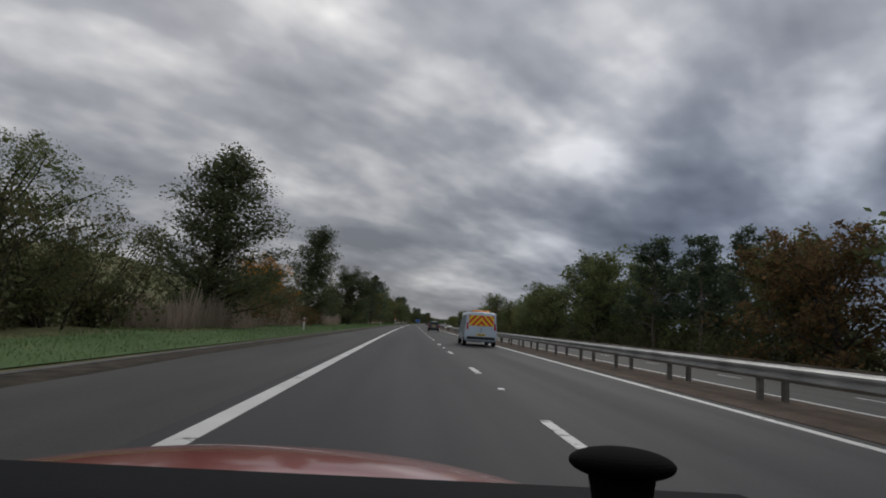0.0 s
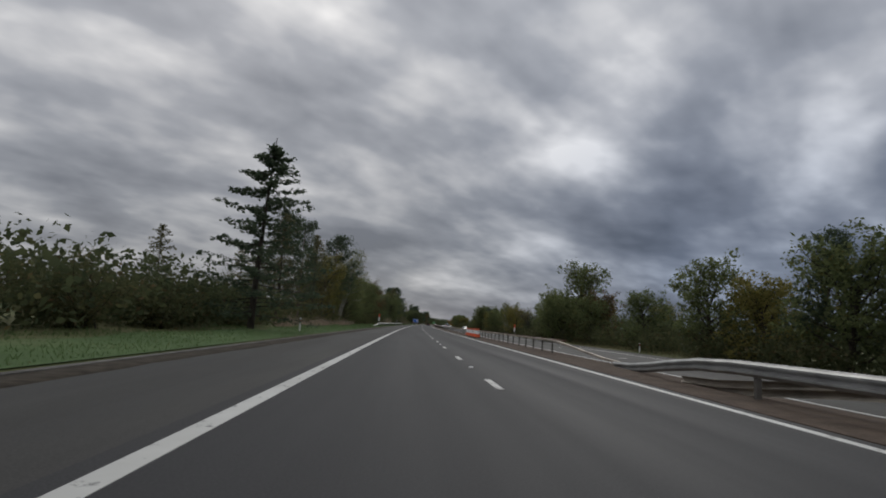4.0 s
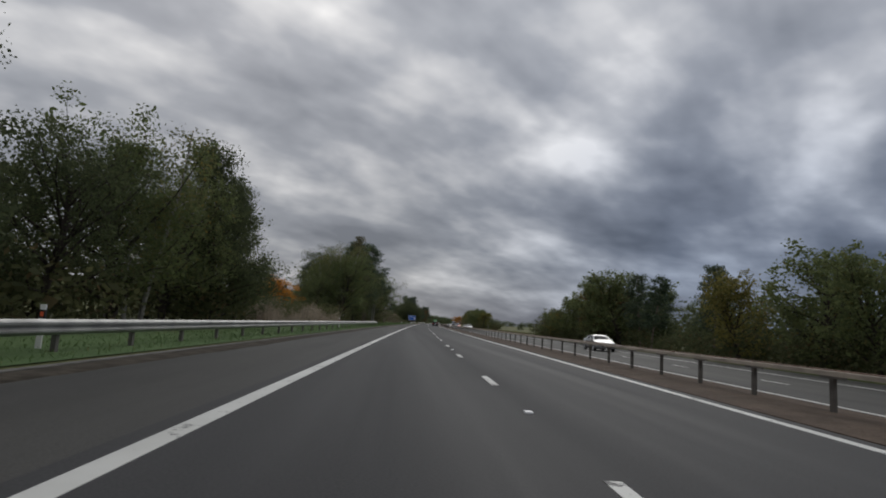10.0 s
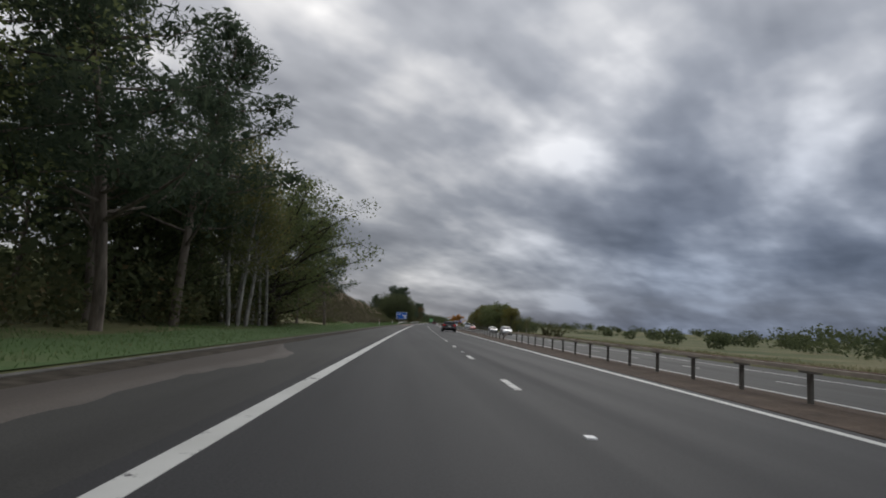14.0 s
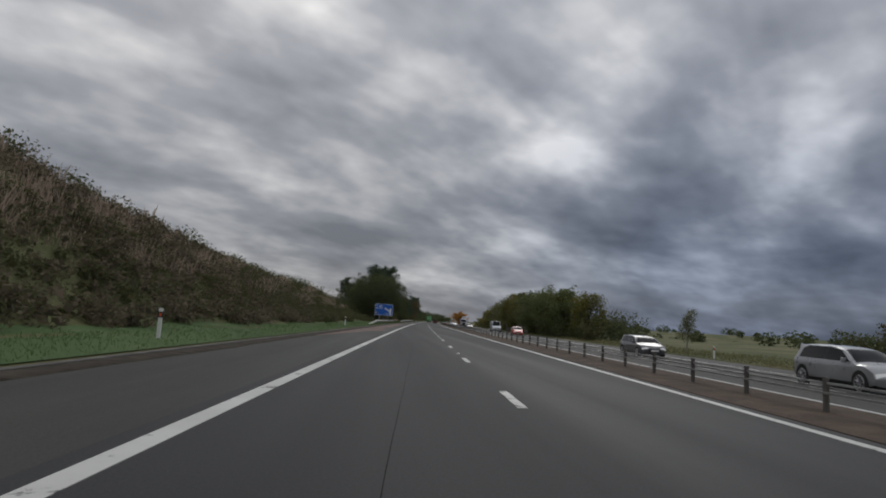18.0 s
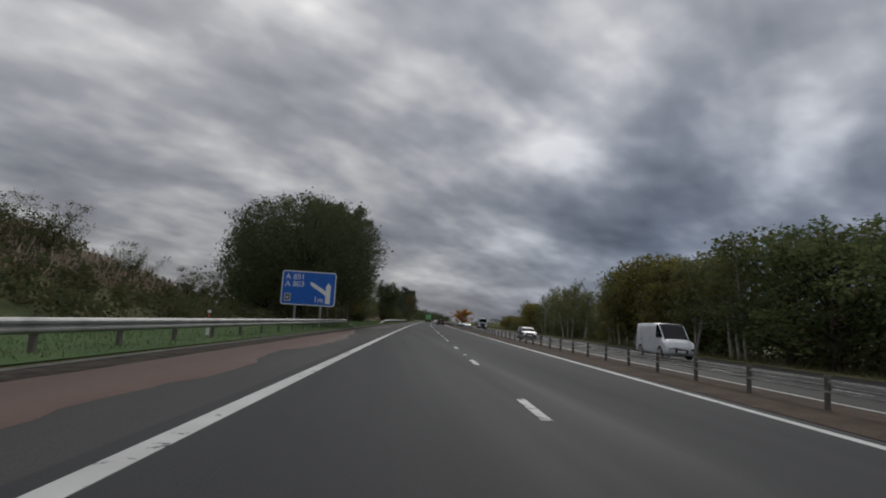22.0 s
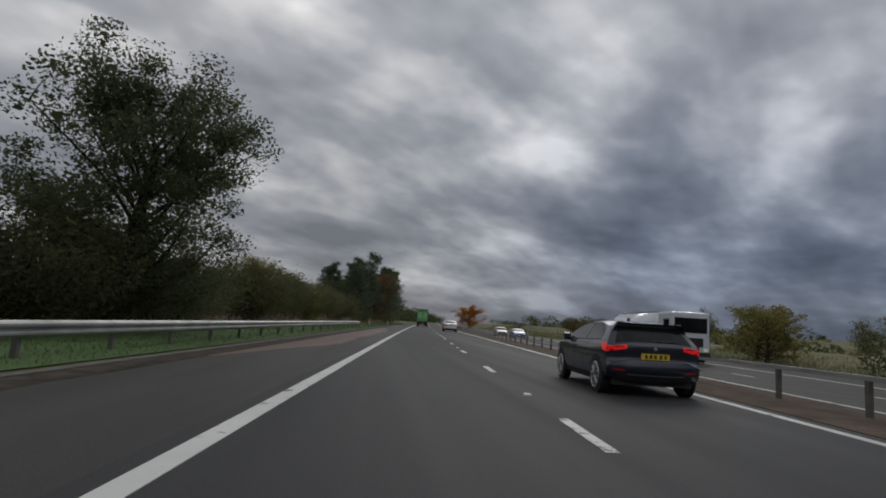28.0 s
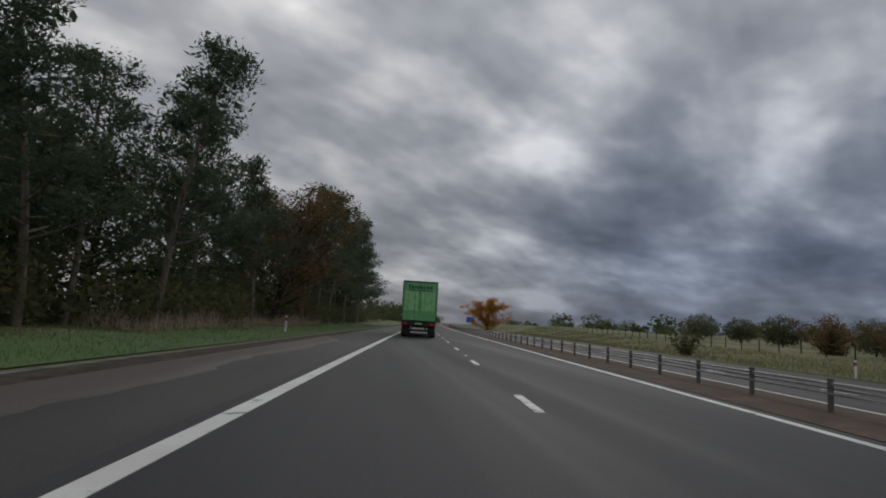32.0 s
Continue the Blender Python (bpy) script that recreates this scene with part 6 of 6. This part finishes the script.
def tanker(s, d):
    t = tagged(new("tanker_lorry"), "white tanker lorry on the opposite carriageway", "lorry")
    bm = bmesh.new()
    cyl(bm, (0, 0.2, 2.15), (0, 9.6, 2.15), 1.12, seg=36)
    es = [e for e in bm.edges if any(len(f.verts) > 6 for f in e.link_faces)]
    bmesh.ops.bevel(bm, geom=es, offset=0.3, segments=3, affect="EDGES")
    part("tank", bm_mesh("tank", bm, P_WHITE, True), t, "glossy white tank")
    part("walkway", box_mesh("walkway", M_GALV, -0.3, 0.3, 0.6, 9.2, 3.22, 3.34, bevel=0.02), t)
    part("chassis", box_mesh("chassis", M_CHASSIS, -0.5, 0.5, 0.1, 12.6, 0.7, 1.1), t)
    part("side_guard", box_mesh("side_guard", M_WHITE, -1.18, -1.14, 4.6, 7.6, 0.55, 0.95), t)
    part("side_guard", box_mesh("side_guard", M_WHITE, 1.14, 1.18, 4.6, 7.6, 0.55, 0.95), t)
    cab = part("cab", box_mesh("cab", P_WHITE, -1.22, 1.22, 10.3, 12.5, 0.6, 3.2, bevel=0.12), t, "white cab")
    part("windscreen", box_mesh("windscreen", M_GLASS, -1.05, 1.05, 12.45, 12.52, 1.9, 2.85, bevel=0.03), cab)
    for sx in (-1, 1):
        part("side_window", box_mesh("side_window", M_GLASS, sx * 1.2 - 0.03, sx * 1.2 + 0.03, 11.2, 12.1, 1.9, 2.75, bevel=0.02), cab)
        part("headlamp", box_mesh("headlamp", M_HEAD, sx * 0.95 - 0.14, sx * 0.95 + 0.14, 12.48, 12.54, 0.75, 0.95, bevel=0.02), cab)
    part("bumper", box_mesh("bumper", M_CHASSIS, -1.22, 1.22, 12.3, 12.62, 0.35, 0.72, bevel=0.05), cab)
    part("grille", box_mesh("grille", M_CHASSIS, -0.8, 0.8, 12.46, 12.53, 1.05, 1.6, bevel=0.02), cab)
    bm = bmesh.new()
    cyl(bm, (-0.19, 0, 0), (0.19, 0, 0), 0.5, seg=28)
    me = bm_mesh("tyre", bm, M_TYRE)
    bm = bmesh.new()
    cyl(bm, (-0.195, 0, 0), (0.195, 0, 0), 0.28, seg=20)
    rim = bm_mesh("rim", bm, M_RIM)
    for y in (1.2, 2.45, 3.7, 8.9, 11.5):
        for sx in (-1, 1):
            wheel = new("wheel")
            wheel.parent = t
            wheel.matrix_basis = pose(sx * 1.02, y, 0.5)
            part("tyre", me, wheel)
            part("rim", rim, wheel)
    t.matrix_basis = placed(s + 12.6, d, OPPOSITE, 180)


tanker(706, 15.2)


# ---- the red car the journey starts from ----


def red_car(s, d):
    """Front of a red car with its dashboard, origin under the eye, open above the scuttle."""
    t = tagged(new("red_car"), "front of a red car with black dashboard and phone mount", "car")
    p_red = paint("deep_red_paint", (0.30, 0.035, 0.022))
    dash = Mat("dashboard_plastic", 0.85, 0.0, 0.12)
    g = dash.noise(160, 2, 0.6)
    dash.color(dash.ramp(dash.noise(5, 4), (0.3, (0.005, 0.0055, 0.0065)), (0.7, (0.010, 0.0105, 0.012)))).bump(g, 0.25, 0.002)
    M_MATT = plain("matt_black_rubber", (0.006, 0.006, 0.006), 0.95, spec=0.05)
    # bonnet: gently crowned panel
    rows = []
    for y in np.linspace(0.80, 1.75, 11):
        for x in np.linspace(-0.82, 0.82, 23):
            crown = 0.125 * (1 - abs(x / 0.82) ** 2.2)
            rows.append((x - 0.28, y, 0.748 + crown - 0.10 * max(0.0, (y - 1.0) / 0.75) ** 2))
    n = 23
    faces = [(i * n + j, i * n + j + 1, (i + 1) * n + j + 1, (i + 1) * n + j) for i in range(10) for j in range(n - 1)]
    part("bonnet", mesh_from("bonnet", rows, faces, p_red, True), t, "glossy red bonnet")
    part("front_body", box_mesh("front_body", p_red, -1.08, 0.52, 0.84, 2.0, 0.28, 0.66, bevel=0.08), t)
    part("bumper", box_mesh("bumper", M_CHASSIS, -1.02, 0.46, 1.9, 2.08, 0.22, 0.5, bevel=0.06), t)
    part("floor_pan", box_mesh("floor_pan", M_CHASSIS, -1.04, 0.48, -1.6, 0.84, 0.24, 0.34, bevel=0.02), t)
    part("roof", box_mesh("roof", p_red, -0.92, 0.36, -1.5, 0.30, 1.42, 1.47, bevel=0.02), t)
    for x in (-1.06, 0.46):
        part("side_panel", box_mesh("side_panel", p_red, x, x + 0.04, -1.6, 0.30, 0.3, 1.0, bevel=0.015), t)
        for y in (-1.45, -0.55, 0.18):
            part("pillar", box_mesh("pillar", M_BLACK, x + (0.02 if x < 0 else -0.06), x + (0.08 if x < 0 else 0.0), y, y + 0.07, 0.98, 1.44, bevel=0.01), t)
    board = part("dashboard", box_mesh("dashboard", dash.m, -1.04, 0.48, 0.30, 0.80, 0.60, 0.956, bevel=0.05), t, "matt black dashboard")
    slat = box_mesh("vent_slat", M_BLACK, -0.003, 0.003, -0.012, 0.012, 0.0, 0.004)
    for q in range(26):
        part("vent_slat", slat, board, m=pose(-0.46 + 0.011 * q, 0.56, 0.955))
    bm = bmesh.new()
    bmesh.ops.create_uvsphere(bm, u_segments=32, v_segments=16, radius=0.046, matrix=Matrix.Diagonal((1, 1, 0.30, 1)))
    cyl(bm, (0, 0, -0.065), (0, 0, -0.005), 0.020, 0.030, 20)
    mount = part("phone_mount", bm_mesh("phone_mount", bm, M_MATT), t, "black suction phone mount", pose(0.197, 0.53, 1.033, -4, 0, 0))
    part("phone", box_mesh("phone", M_BLACK, 0.19, 0.36, 0.36, 0.372, 0.96, 0.985, bevel=0.004), t, "edge of a phone")
    for sx in (-0.96, 0.40):
        wheel = new("wheel")
        wheel.parent = t
        wheel.matrix_basis = pose(sx, 1.35, 0.31)
        bm = bmesh.new()
        cyl(bm, (-0.10, 0, 0), (0.10, 0, 0), 0.31, seg=28)
        part("tyre", bm_mesh("tyre", bm, M_TYRE), wheel)
        bm = bmesh.new()
        cyl(bm, (-0.105, 0, 0), (0.105, 0, 0), 0.2, seg=20)
        part("rim", bm_mesh("rim", bm, M_RIM), wheel)
    for sx in (-0.96, 0.40):
        wheel = new("wheel")
        wheel.parent = t
        wheel.matrix_basis = pose(sx, -0.7, 0.31)
        bm = bmesh.new()
        cyl(bm, (-0.10, 0, 0), (0.10, 0, 0), 0.31, seg=28)
        part("tyre", bm_mesh("tyre", bm, M_TYRE), wheel)
    t.matrix_basis = placed(s, d)


red_car(-5.69, -1.83)
